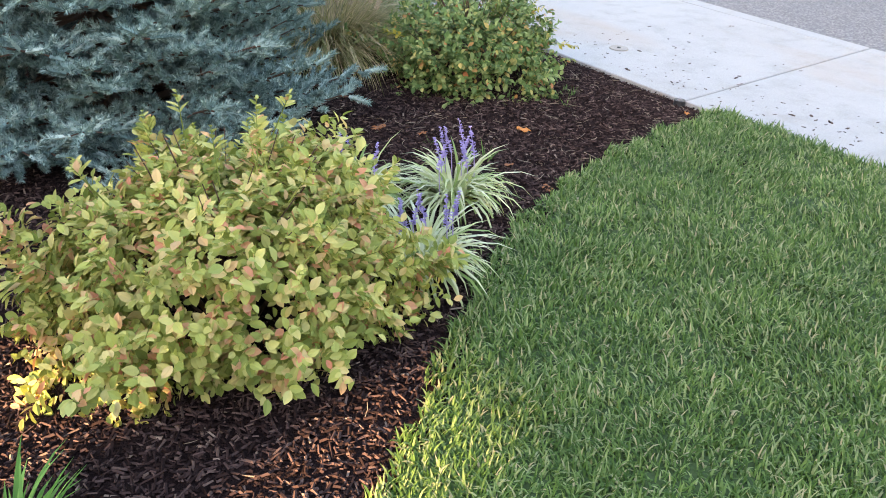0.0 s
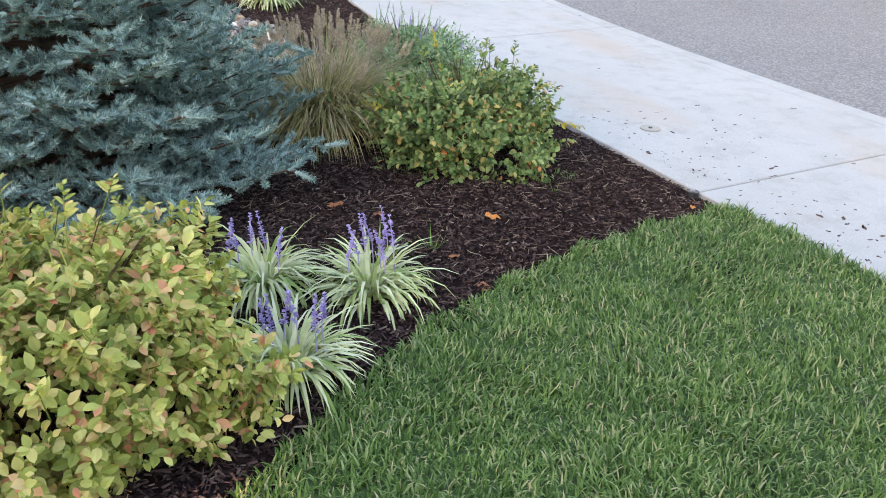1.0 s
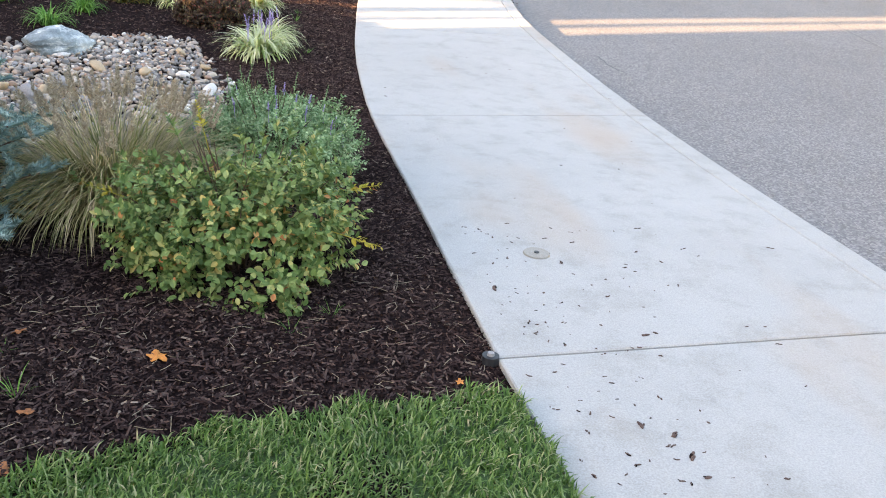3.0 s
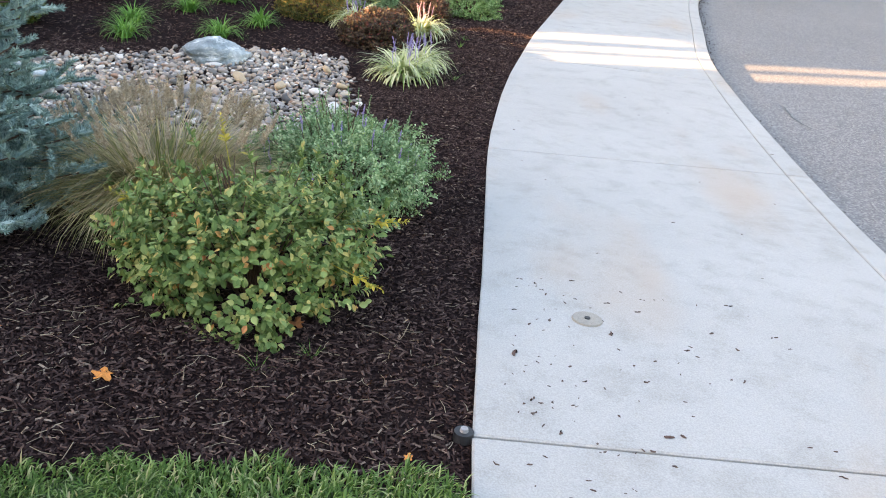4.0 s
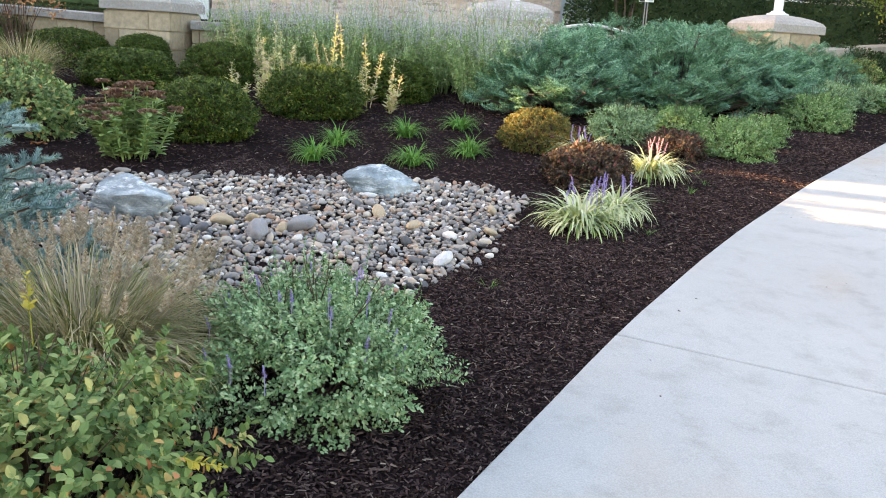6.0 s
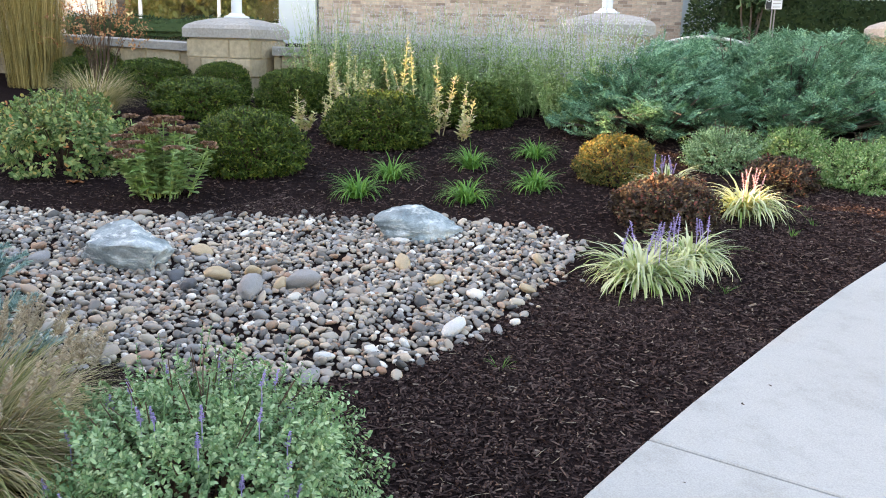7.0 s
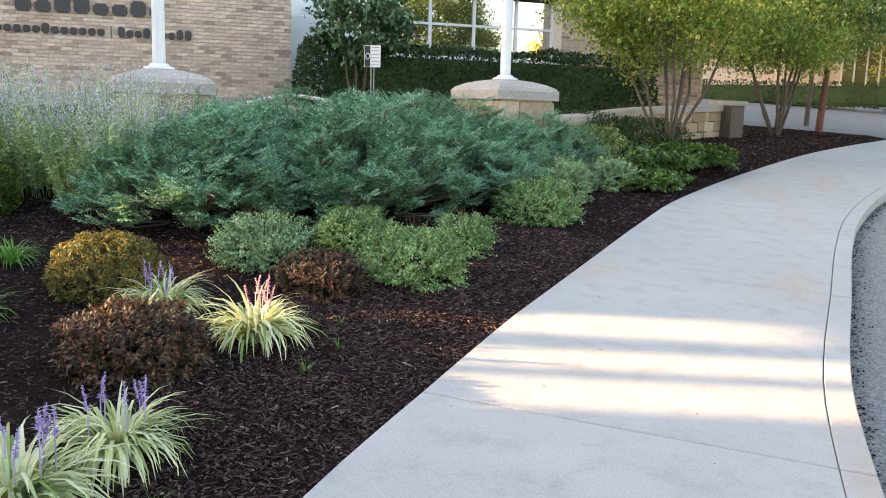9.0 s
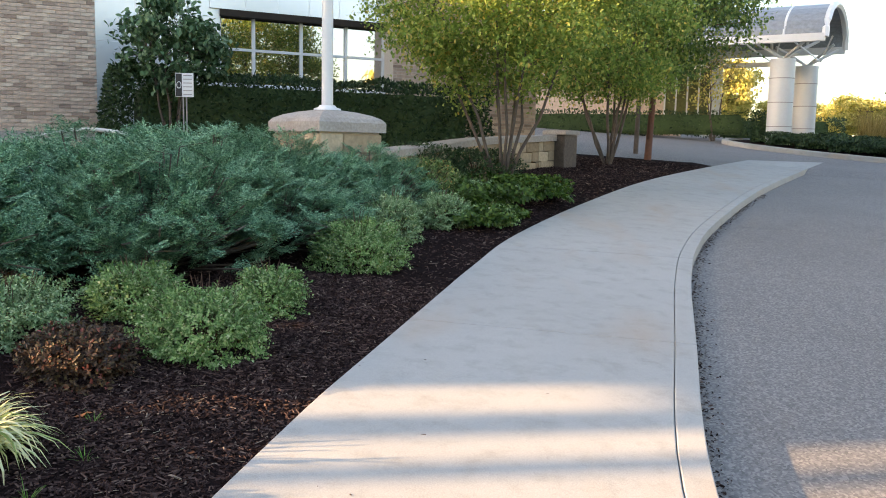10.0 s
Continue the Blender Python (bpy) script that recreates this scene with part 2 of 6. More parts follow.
def concrete():
    m, t, b = nodes_of("walk_concrete")
    big, mid, fine = noise_tex(t, 0.7, 5), noise_tex(t, 5, 5, 0.7), noise_tex(t, 160, 2)
    c = mixed(t, big, (0.36, 0.35, 0.326), (0.47, 0.457, 0.432))
    c = mixed(t, 0.8, c, ramp(t, mid, [(0.25, (0.76, 0.75, 0.72)), (0.5, (1.0, 1.0, 1.0)), (0.8, (1.06, 1.06, 1.06))]), "MULTIPLY")
    c = mixed(t, 0.5, c, ramp(t, fine, [(0.3, (0.68, 0.68, 0.68)), (0.7, (1.2, 1.2, 1.2))]), "MULTIPLY")
    rust = noise_tex(t, 1.6, 3, 0.5, (1.0, 0.35, 1.0))
    c = mixed(t, ramp(t, rust, [(0.54, (0, 0, 0)), (0.76, (0.5, 0.5, 0.5))]), c, (0.42, 0.31, 0.22))
    t.links.new(c, b.inputs["Base Color"])
    b.inputs["Roughness"].default_value = 0.85
    bump(t, b, fine, 0.25, 0.003)
    return m


def asphalt():
    m, t, b = nodes_of("road_asphalt")
    big, fine = noise_tex(t, 0.5, 4), noise_tex(t, 110, 3, 0.8)
    v = t.nodes.new("ShaderNodeTexVoronoi")
    v.inputs["Scale"].default_value = 75
    tc = t.nodes.new("ShaderNodeTexCoord")
    t.links.new(tc.outputs["Object"], v.inputs["Vector"])
    c = mixed(t, big, (0.165, 0.155, 0.15), (0.235, 0.222, 0.216))
    c = mixed(t, 0.9, c, ramp(t, v.outputs["Color"], [(0.1, (0.62, 0.62, 0.62)), (0.55, (1.0, 1.0, 1.0)), (0.9, (1.6, 1.57, 1.5))]), "MULTIPLY")
    t.links.new(c, b.inputs["Base Color"])
    b.inputs["Roughness"].default_value = 0.9
    bump(t, b, fine, 0.5, 0.006)
    return m


def glass():
    m, t, b = nodes_of("window_glass")
    b.inputs["Base Color"].default_value = (0.012, 0.014, 0.013, 1)
    b.inputs["Roughness"].default_value = 0.02
    b.inputs["IOR"].default_value = 2.9
    b.inputs["Specular IOR Level"].default_value = 1.0
    return m


CONCRETE, ASPHALT, GLASS = concrete(), asphalt(), glass()


# ---- building helpers ----
rng = np.random.default_rng(7)
SL = SLOPE.to_3x3()


def rise(y):
    """Height of the sloping ground over its near plane."""
    d = y - 5.5
    if d < 0:
        return 0.0
    if d < 2.5:
        return 0.009 * d * d
    if y < 30:
        return 0.056 + 0.045 * (y - 8)
    return 1.046 + 0.045 * 8 * (1 - math.exp(-(y - 30) / 8))


def W(x, y, h=0.0):
    """The place over plan point (x, y), h metres above the sloping ground."""
    return SL @ Vector((x, y, rise(y))) + Vector((0, 0, h))


def at(x, y, h=0.0, turn=0.0, s=1.0, sz=None):
    return Matrix.Translation(W(x, y, h)) @ pose(0, 0, 0, 0, 0, turn) @ Matrix.Diagonal((s, s, sz or s, 1))


def fast_mesh(name, verts, faces):
    """A mesh from arrays: verts (n, 3), faces (m, 3) or (m, 4), or a list of both."""
    me = bpy.data.meshes.new(name)
    fs = faces if isinstance(faces, list) else [faces]
    fs = [np.asarray(f, dtype=np.int32) for f in fs if len(f)]
    verts = np.asarray(verts, dtype=np.float32)
    me.vertices.add(len(verts))
    me.vertices.foreach_set("co", verts.ravel())
    loops = np.concatenate([f.ravel() for f in fs])
    sizes = np.concatenate([np.full(len(f), f.shape[1]) for f in fs])
    me.loops.add(len(loops))
    me.loops.foreach_set("vertex_index", loops)
    me.polygons.add(len(sizes))
    me.polygons.foreach_set("loop_start", np.concatenate([[0], np.cumsum(sizes)[:-1]]))
    me.polygons.foreach_set("loop_total", sizes)
    me.update(calc_edges=True)
    return me


FINE = ("foliage", "branchwork", "tuft", "needle_cover", "bloom_haze", "crown", "leafage", "brickwork", "gravel")


def child(name, me, material, parent=None, label="", smooth=False):
    ob = new(name, me)
    if name in FINE:
        ob["kind"] = "stuff"
    me.materials.clear()
    me.materials.append(material)
    me.polygons.foreach_set("use_smooth", np.full(len(me.polygons), smooth))
    if parent:
        ob.parent = parent
    if label:
        ob["label"] = label
    return ob


def part(name, bm, material, parent=None, label="", smooth=False):
    me = bpy.data.meshes.new(name)
    bm.to_mesh(me)
    bm.free()
    return child(name, me, material, parent, label, smooth)


def thing(name, m, label, category, group="", kind=""):
    e = new(name)
    e.empty_display_size = 0.1
    e.matrix_basis = m
    return tagged(e, label, category, group, kind)


def box(bm, x0, x1, y0, y1, z0, z1, bevel=0.0):
    r = bmesh.ops.create_cube(bm, size=1)
    bmesh.ops.scale(bm, vec=(x1 - x0, y1 - y0, z1 - z0), verts=r["verts"])
    bmesh.ops.translate(bm, vec=((x0 + x1) / 2, (y0 + y1) / 2, (z0 + z1) / 2), verts=r["verts"])
    if bevel:
        es = list({e for v in r["verts"] for e in v.link_edges})
        bmesh.ops.bevel(bm, geom=es, offset=bevel, segments=2, affect="EDGES")
    return bm


def tubes(paths, sides=5):
    """Tapered tubes along paths: each a list of (x, y, z, radius)."""
    V, F, n = [], [], 0
    ring = np.arange(sides) * 2 * math.pi / sides
    for p in paths:
        p = np.asarray(p, dtype=float)
        d = np.gradient(p[:, :3], axis=0)
        d /= np.linalg.norm(d, axis=1)[:, None] + 1e-9
        a = np.cross(d, np.where(np.abs(d[:, 2:3]) > 0.9, [[1.0, 0, 0]], [[0, 0, 1.0]]))
        a /= np.linalg.norm(a, axis=1)[:, None] + 1e-9
        b = np.cross(d, a)
        k = len(p)
        v = p[:, None, :3] + p[:, None, 3:4] * (np.cos(ring)[None, :, None] * a[:, None] + np.sin(ring)[None, :, None] * b[:, None])
        V.append(v.reshape(-1, 3))
        i, j = np.meshgrid(np.arange(k - 1), np.arange(sides), indexing="ij")
        q = np.stack([i * sides + j, i * sides + (j + 1) % sides, (i + 1) * sides + (j + 1) % sides, (i + 1) * sides + j], -1).reshape(-1, 4)
        F.append(q + n)
        n += k * sides
    return np.concatenate(V), np.concatenate(F)


def unit(v):
    return v / (np.linalg.norm(v, axis=-1, keepdims=True) + 1e-9)


def leaves(pos, way, up, length, width, fold=0.25, droop=0.15):
    """Pointed leaves with a folded midrib, one at each position along way, faces turned to up."""
    n = len(pos)
    way = unit(way)
    side = unit(np.cross(way, up))
    nor = np.cross(side, way)
    L, Wd = np.broadcast_to(length, n)[:, None], np.broadcast_to(width, n)[:, None] / 2
    lift = nor * Wd * fold
    rim = [pos]
    for f, w in ((0.22, 0.72), (0.52, 1.0), (0.8, 0.62)):
        rim.append(pos + way * L * f + side * Wd * w + lift * w - nor * L * droop * f * f)
    rim.append(pos + way * L - nor * L * droop)
    for f, w in ((0.8, 0.62), (0.52, 1.0), (0.22, 0.72)):
        rim.append(pos + way * L * f - side * Wd * w + lift * w - nor * L * droop * f * f)
    rim.append(pos + way * L * 0.5 - nor * L * droop * 0.3)
    V = np.stack(rim, 1).reshape(-1, 3)
    o = (np.arange(n) * 9)[:, None]
    F = np.concatenate([o + np.array([[8, (k + 1) % 8, k]]) for k in range(8)])
    return V, F


def blades(base, way, length, width, arch, segs=4, rise0=1.0):
    """Arching strips: they leave base upwards, lean towards way, and bow over by arch."""
    n = len(base)
    way = unit(way * np.array([1, 1, 0]))
    side = np.stack([-way[:, 1], way[:, 0], np.zeros(n)], 1)
    length, width, arch = [np.broadcast_to(a, n)[:, None] for a in (length, width, arch)]
    V = []
    p = base.copy()
    for k in range(segs + 1):
        f = k / segs
        w = width * (1 - f ** 2.2) * 0.5 * (0.6 + 0.8 * min(f * 3, 0.5))
        if k == segs:
            V.append(p.copy())
        else:
            V += [p - side * w, p + side * w]
        ang = (1 - rise0) * 0.8 + arch * f * 1.9
        p = p + (way * np.sin(ang) + np.array([0, 0, 1.0]) * np.cos(ang)) * length / segs
    V = np.stack(V, 1)
    k = V.shape[1]
    o = (np.arange(n) * k)[:, None]
    Q = np.concatenate([o + np.array([[2 * s, 2 * s + 1, 2 * s + 3, 2 * s + 2]]) for s in range(segs - 1)]) if segs > 1 else []
    T = o + np.array([[k - 3, k - 2, k - 1]])
    return V.reshape(-1, 3), [Q, T]


def join(*vf):
    V, F3, F4, n = [], [], [], 0
    for v, f in vf:
        for a in (f if isinstance(f, list) else [f]):
            a = np.asarray(a)
            if len(a):
                (F3 if a.shape[1] == 3 else F4).append(a + n)
        V.append(v)
        n += len(v)
    return np.concatenate(V), [np.concatenate(x) for x in (F3, F4) if x]


def dome(n, rx, ry, h, low=0.1, lump=0.18, seed=0, square=2.3):
    """Points and outward directions over an uneven mound standing on z = 0."""
    r = np.random.default_rng(seed)
    uz, ua = r.uniform(-low, 1, n), r.uniform(0, 2 * math.pi, n)
    uh = np.sqrt(1 - uz ** 2)
    u = np.stack([uh * np.cos(ua), uh * np.sin(ua), uz], 1)
    off = np.array([noise.noise(Vector((a[0] * 2.2 + seed, a[1] * 2.2, a[2] * 2.2))) + 0.7 * noise.noise(Vector((a[0] * 5 + seed, a[1] * 5, a[2] * 5))) + 0.45 * noise.noise(Vector((a[0] * 11, a[1] * 11 + seed, a[2] * 11))) for a in u])
    k = 1 + lump * off
    hor = np.hypot(u[:, 0], u[:, 1])
    fat = 1 / np.maximum((hor ** square + np.abs(u[:, 2]) ** square) ** (1 / square), 1e-6)   # squarer than an ellipse
    p = np.stack([u[:, 0] * rx * k * fat, u[:, 1] * ry * k * fat, h * 0.42 + u[:, 2] * h * 0.58 * k * fat], 1)
    p[:, 2] = np.maximum(p[:, 2], h * 0.03)
    return p, unit(u / np.array([rx, ry, h * 0.6]))


# ---- the ground, walk, kerb, road and lawn ----
def curve_through(points, n=12):
    """A smooth line through plan points."""
    p = [Vector(q) for q in points]
    p = [2 * p[0] - p[1]] + p + [2 * p[-1] - p[-2]]
    out = []
    for a, b, c, d in zip(p, p[1:], p[2:], p[3:]):
        for k in range(n):
            t = k / n
            out.append(0.5 * ((2 * b) + (c - a) * t + (2 * a - 5 * b + 4 * c - d) * t * t + (3 * b - a - 3 * c + d) * t ** 3))
    out.append(p[-2])
    return out


WALK_L = np.array(curve_through([(4.3, -12), (4.08, -2), (3.87, 1.5), (3.78, 2.9), (3.73, 4.6), (3.68, 6.2), (3.7, 7.3), (3.76, 8.4), (3.86, 9.4), (3.98, 10.5),
                                 (4.2, 12.0), (4.5, 14.0), (4.8, 15.6), (5.62, 18.4), (6.9, 22.0), (8.8, 26.0), (11.2, 30.5)]))
KERB = np.array(curve_through([(6.5, -12), (6.08, 0), (5.93, 3.4), (5.88, 5.2), (5.87, 7.0), (5.86, 8.6), (5.88, 9.9), (5.96, 10.8), (6.14, 12.1), (6.4, 14.0),
                               (6.72, 15.7), (7.33, 17.8), (8.86, 22.0), (10.9, 26.7), (12.6, 30.5)]))


def walk_left(y):
    return float(np.interp(y, WALK_L[:, 1], WALK_L[:, 0]))


def kerb_out(y):
    return float(np.interp(y, KERB[:, 1], KERB[:, 0]))


def bed_height(x, y):
    """Mulch surface over the sloping plane: low along the walk, softly mounded inside."""
    k = min(max((walk_left(y) - x) / 0.5, 0), 1)
    k = k * k * (3 - 2 * k)
    return -0.03 + 0.05 * k + 0.018 * noise.noise(Vector((x * 1.7, y * 1.7, 3))) * k + 0.008 * noise.noise(Vector((x * 6, y * 6, 9)))


def sheet(name, left, right, ys, cols, height, material, label, category, skirt=0.0):
    V, F = [], []
    for y in ys:
        a, b = left(y), right(y)
        for c in range(cols + 1):
            x = a + (b - a) * c / cols
            V.append(W(x, y, height(x, y)))
    n = cols + 1
    for r in range(len(ys) - 1):
        for c in range(cols):
            F.append((r * n + c, r * n + c + 1, (r + 1) * n + c + 1, (r + 1) * n + c))
    ob = child(name, fast_mesh(name, np.array(V), np.array(F)), material, None, label, True)
    return tagged(ob, label, category, "", "structure")


_xs = np.concatenate([np.linspace(-900, -60, 12), np.linspace(-50, 60, 56), np.linspace(80, 900, 12)])
_ys = np.concatenate([np.linspace(-900, -40, 12), np.linspace(-30, 60, 46), np.linspace(80, 900, 12)])


def ground_point(x, y):
    cx, cy = min(max(x, -30), 45), min(max(y, -30), 55)
    p = W(cx, cy, -0.35)
    return Vector((x, y, p.z))


_V = np.array([ground_point(x, y) for y in _ys for x in _xs])
_i, _j = np.meshgrid(np.arange(len(_ys) - 1), np.arange(len(_xs) - 1), indexing="ij")
_n = len(_xs)
_F = np.stack([_i * _n + _j, _i * _n + _j + 1, (_i + 1) * _n + _j + 1, (_i + 1) * _n + _j], -1).reshape(-1, 4)
FARGROUND = surface("far_ground", (0.06, 0.1, 0.03), (0.12, 0.15, 0.05), 0.3, 0.95, 0.3)
tagged(child("ground", fast_mesh("ground", _V, _F), FARGROUND, None, "", True), "broad rough ground under the grounds and drive", "ground", "", "structure")

sheet("mulch_bed", lambda y: -15.0 if y < 11 else -15.0 + (y - 11) * 1.25, lambda y: walk_left(y) + 0.05, np.concatenate([np.linspace(-12, 0.5, 14), np.linspace(0.8, 12, 120), np.linspace(12.3, 26.05, 45)]), 110, bed_height, MULCH,
      "dark brown shredded bark mulch bed beside the walk", "mulch bed")
sheet("road", lambda y: kerb_out(y) - 0.03 if y < 26.7 else -8 + (y - 26.7) * 0.2, lambda y: 60.0, np.concatenate([np.linspace(-40, -1, 20), np.linspace(0, 26.6, 80), np.linspace(27, 62, 30)]), 60,
      lambda x, y: -0.11 + 0.035 * min(max(x - kerb_out(y), 0), 1) * 0.3 + (0.10 if y > 26.65 else 0), ASPHALT, "grey weathered asphalt drive with worn aggregate", "road")

walk_thing = thing("sidewalk", Matrix(), "pale broom-finished concrete walk in jointed slabs", "sidewalk", "", "structure")
kerb_thing = thing("kerb", Matrix(), "pale concrete kerb along the asphalt drive", "kerb", "", "structure")
JOINTS = [(-12, -12), (-9.2, -9.1), (-6.2, -6.1), (-3.2, -3.1), (-0.15, 0.0), (2.93, 3.12), (6.2, 6.5), (9.26, 9.25), (12.08, 12.13), (14.93, 15.1), (17.8, 18.1), (20.7, 21.2), (23.5, 24.2), (26.3, 27.2), (28.2, 29.2)]


def slab_piece(name, u0, u1, ja, jb, parent, drop, gap=0.006):
    """One cast slab between two joints; u runs from the bed's edge (0) to the kerb's face (1)."""
    us = [u0, u0 + 0.003, *np.linspace(u0, u1, 6)[1:-1], u1 - 0.003, u1]
    vs = [0, 0.002, *np.linspace(0, 1, 9)[1:-1], 0.998, 1]
    V, F = [], []
    for v in vs:
        for u in us:
            ya = ja[0] + (ja[1] - ja[0]) * u + gap
            yb = jb[0] + (jb[1] - jb[0]) * u - gap
            y = ya + (yb - ya) * v
            a, b = walk_left(y), kerb_out(y)
            edge = v in (0, 1) or u in (us[0], us[-1])
            wob = 0.006 * noise.noise(Vector((y * 5, u * 9, 1))) if u == 0 else 0
            V.append(W(a + (b - a) * u + wob, y, -0.005 if edge else 0.0))
    n, r = len(us), len(vs)
    for i in range(r - 1):
        for j in range(n - 1):
            F.append((i * n + j, i * n + j + 1, (i + 1) * n + j + 1, (i + 1) * n + j))
    ring = [j for j in range(n)] + [i * n + n - 1 for i in range(1, r)] + [(r - 1) * n + j for j in range(n - 2, -1, -1)] + [i * n for i in range(r - 2, 0, -1)]
    base = len(V)
    V += [V[k] - Vector((0, 0, drop)) for k in ring]
    for a in range(len(ring)):
        b = (a + 1) % len(ring)
        F.append((ring[b], ring[a], base + a, base + b))
    return child(name, fast_mesh(name, np.array(V), np.array(F)), CONCRETE, parent)


for ja, jb in zip(JOINTS, JOINTS[1:]):
    slab_piece("slab", 0.0, 0.925, ja, jb, walk_thing, 0.1)
    slab_piece("kerb_stone", 0.925 + 0.0025, 1.0, ja, jb, kerb_thing, 0.2)

# lawn
LAWN_EDGE = np.array(curve_through([(-12, -4.2), (-4, -1.6), (-1.2, -0.1), (0.2, 0.75), (0.85, 1.3), (1.17, 1.57), (1.6, 1.92), (2.0, 2.19), (2.6, 2.45), (3.1, 2.58), (3.5, 2.63), (3.74, 2.66)]))


def lawn_edge(x):
    return float(np.interp(x, LAWN_EDGE[:, 0], LAWN_EDGE[:, 1]))


_V, _F = [], []
_cols = np.concatenate([np.linspace(-12, 0, 25), np.linspace(0.05, 3.74, 76)])
_rows = [1.0, 0.998, 0.99, 0.97, 0.94, 0.9, 0.85, 0.8, 0.7, 0.6, 0.5, 0.35, 0.2, 0.0]
for k in _rows:
    for x in _cols:
        top = lawn_edge(x)
        y = -12 + (top + 12) * k
        xx = min(x, walk_left(y) - 0.03)
        if x == _cols[-1]:
            xx = walk_left(y) - 0.03
        h = 0.03 if k < 0.998 else (0.01 if k < 1 else -0.06)
        _V.append(W(xx, y, h + 0.012 * noise.noise(Vector((xx * 3, y * 3, 0)))))
_n = len(_cols)
for i in range(len(_rows) - 1):
    for j in range(_n - 1):
        _F.append((i * _n + j, (i + 1) * _n + j, (i + 1) * _n + j + 1, i * _n + j + 1))
tagged(child("lawn_ground", fast_mesh("lawn_ground", np.array(_V), np.array(_F)), SOIL, None, "", True), "dark earth under the mown lawn", "lawn", "", "structure")


def lawn_blades(count):
    r = np.random.default_rng(3)
    x = r.uniform(0.15, 3.95, count)
    y = r.uniform(-1.6, 2.72, count)
    edge = np.interp(x, LAWN_EDGE[:, 0], LAWN_EDGE[:, 1]) + 0.03 * np.sin(x * 23) * np.sin(x * 7.3)
    wl = np.interp(y, WALK_L[:, 1], WALK_L[:, 0])
    keep = (y < edge + 0.0) & (x < wl - 0.02) & (y > 0.9 * (1.3 - x) - 1.0)
    x, y = x[keep], y[keep]
    n = len(x)
    base = np.array([W(a, b, 0.025) for a, b in zip(x, y)])
    # mown nap: blades lean together in patches
    ang = np.array([noise.noise(Vector((a * 2.2, b * 2.2, 0))) * 2.5 for a, b in zip(x, y)]) + r.normal(0, 1.3, n) + 0.6
    way = np.stack([np.cos(ang), np.sin(ang), np.zeros(n)], 1)
    patch = np.array([noise.noise(Vector((a * 5, b * 5, 5))) for a, b in zip(x, y)])
    ln = r.uniform(0.03, 0.062, n) * (1 + 0.5 * patch)
    return blades(base, way, ln, r.uniform(0.0045, 0.0088, n), r.uniform(0.2, 1.5, n), 3, 1 - 1.0 * r.uniform(0, 1, n)[:, None])


tagged(child("lawn_grass", fast_mesh("lawn_grass", *lawn_blades(190000)), GRASS), "dense green mown lawn grass with a cut edge", "grass", "", "stuff")


def inside(poly, x, y):
    c = np.zeros(len(x), dtype=bool)
    for (x0, y0), (x1, y1) in zip(poly, poly[1:] + poly[:1]):
        c ^= ((y0 > y) != (y1 > y)) & (x < (x1 - x0) * (y - y0) / (y1 - y0 + 1e-12) + x0)
    return c


STONE_AREA = [(-1.6, 5.7), (-0.69, 6.18), (-0.09, 6.62), (0.67, 7.36), (1.12, 7.7), (1.81, 8.2), (2.32, 7.98), (2.5, 7.45), (2.58, 7.0), (2.68, 6.4), (2.6, 5.85), (2.2, 5.3), (1.2, 4.9), (0.0, 4.7), (-1.4, 4.9)]


def mulch_chips(count):
    """Shreds of bark: thin ridged splinters lying every way."""
    r = np.random.default_rng(5)
    x = np.concatenate([r.uniform(0, 3.85, count), r.uniform(-4, 3.95, count // 3), r.uniform(2.6, 4.3, count // 4), r.uniform(2.5, 8.5, count // 4)])
    y = np.concatenate([r.uniform(0.6, 7.6, count), r.uniform(6, 13, count // 3), r.uniform(7, 13, count // 4), r.uniform(13, 25.5, count // 4)])
    edge = np.interp(x, LAWN_EDGE[:, 0], LAWN_EDGE[:, 1])
    wl = np.interp(y, WALK_L[:, 1], WALK_L[:, 0])
    keep = (y > edge + 0.01) & (x < wl - 0.005) & ~inside(STONE_AREA, x, y)
    x, y = x[keep], y[keep]
    n = len(x)
    far = np.clip((y - 6) / 9, 0, 2)
    h = np.array([bed_height(a, b) for a, b in zip(x, y)])
    p = np.array([W(a, b, c) for a, b, c in zip(x, y, h)]) + np.stack([np.zeros(n), np.zeros(n), r.uniform(0.0, 0.012, n)], 1)
    a = r.uniform(0, 2 * math.pi, n)
    tilt = r.normal(0, 0.28, n)
    d = np.stack([np.cos(a) * np.cos(tilt), np.sin(a) * np.cos(tilt), np.sin(tilt)], 1)
    s = np.stack([-np.sin(a), np.cos(a), r.normal(0, 0.3, n)], 1)
    up = unit(np.cross(d, s))
    L = (r.gamma(2.0, 0.0038, n) + 0.004)[:, None] * (1 + far[:, None] * 0.5)
    wd = (r.uniform(0.0018, 0.0052, n))[:, None] * (1 + far[:, None] * 0.5)
    V = np.stack([p - d * L - s * wd, p + d * L - s * wd * 0.7, p + d * L + s * wd * 0.7, p - d * L + s * wd, p - d * L * 0.8 + up * wd, p + d * L * 0.8 + up * wd], 1)
    o = (np.arange(n) * 6)[:, None]
    Q = np.concatenate([o + np.array([[0, 1, 5, 4]]), o + np.array([[2, 3, 4, 5]])])
    T = np.concatenate([o + np.array([[1, 2, 5]]), o + np.array([[3, 0, 4]])])
    return V.reshape(-1, 3), [Q, T]


tagged(child("mulch_chips", fast_mesh("mulch_chips", *mulch_chips(200000)), CHIP), "loose dark shredded bark pieces over the bed", "mulch", "", "stuff")


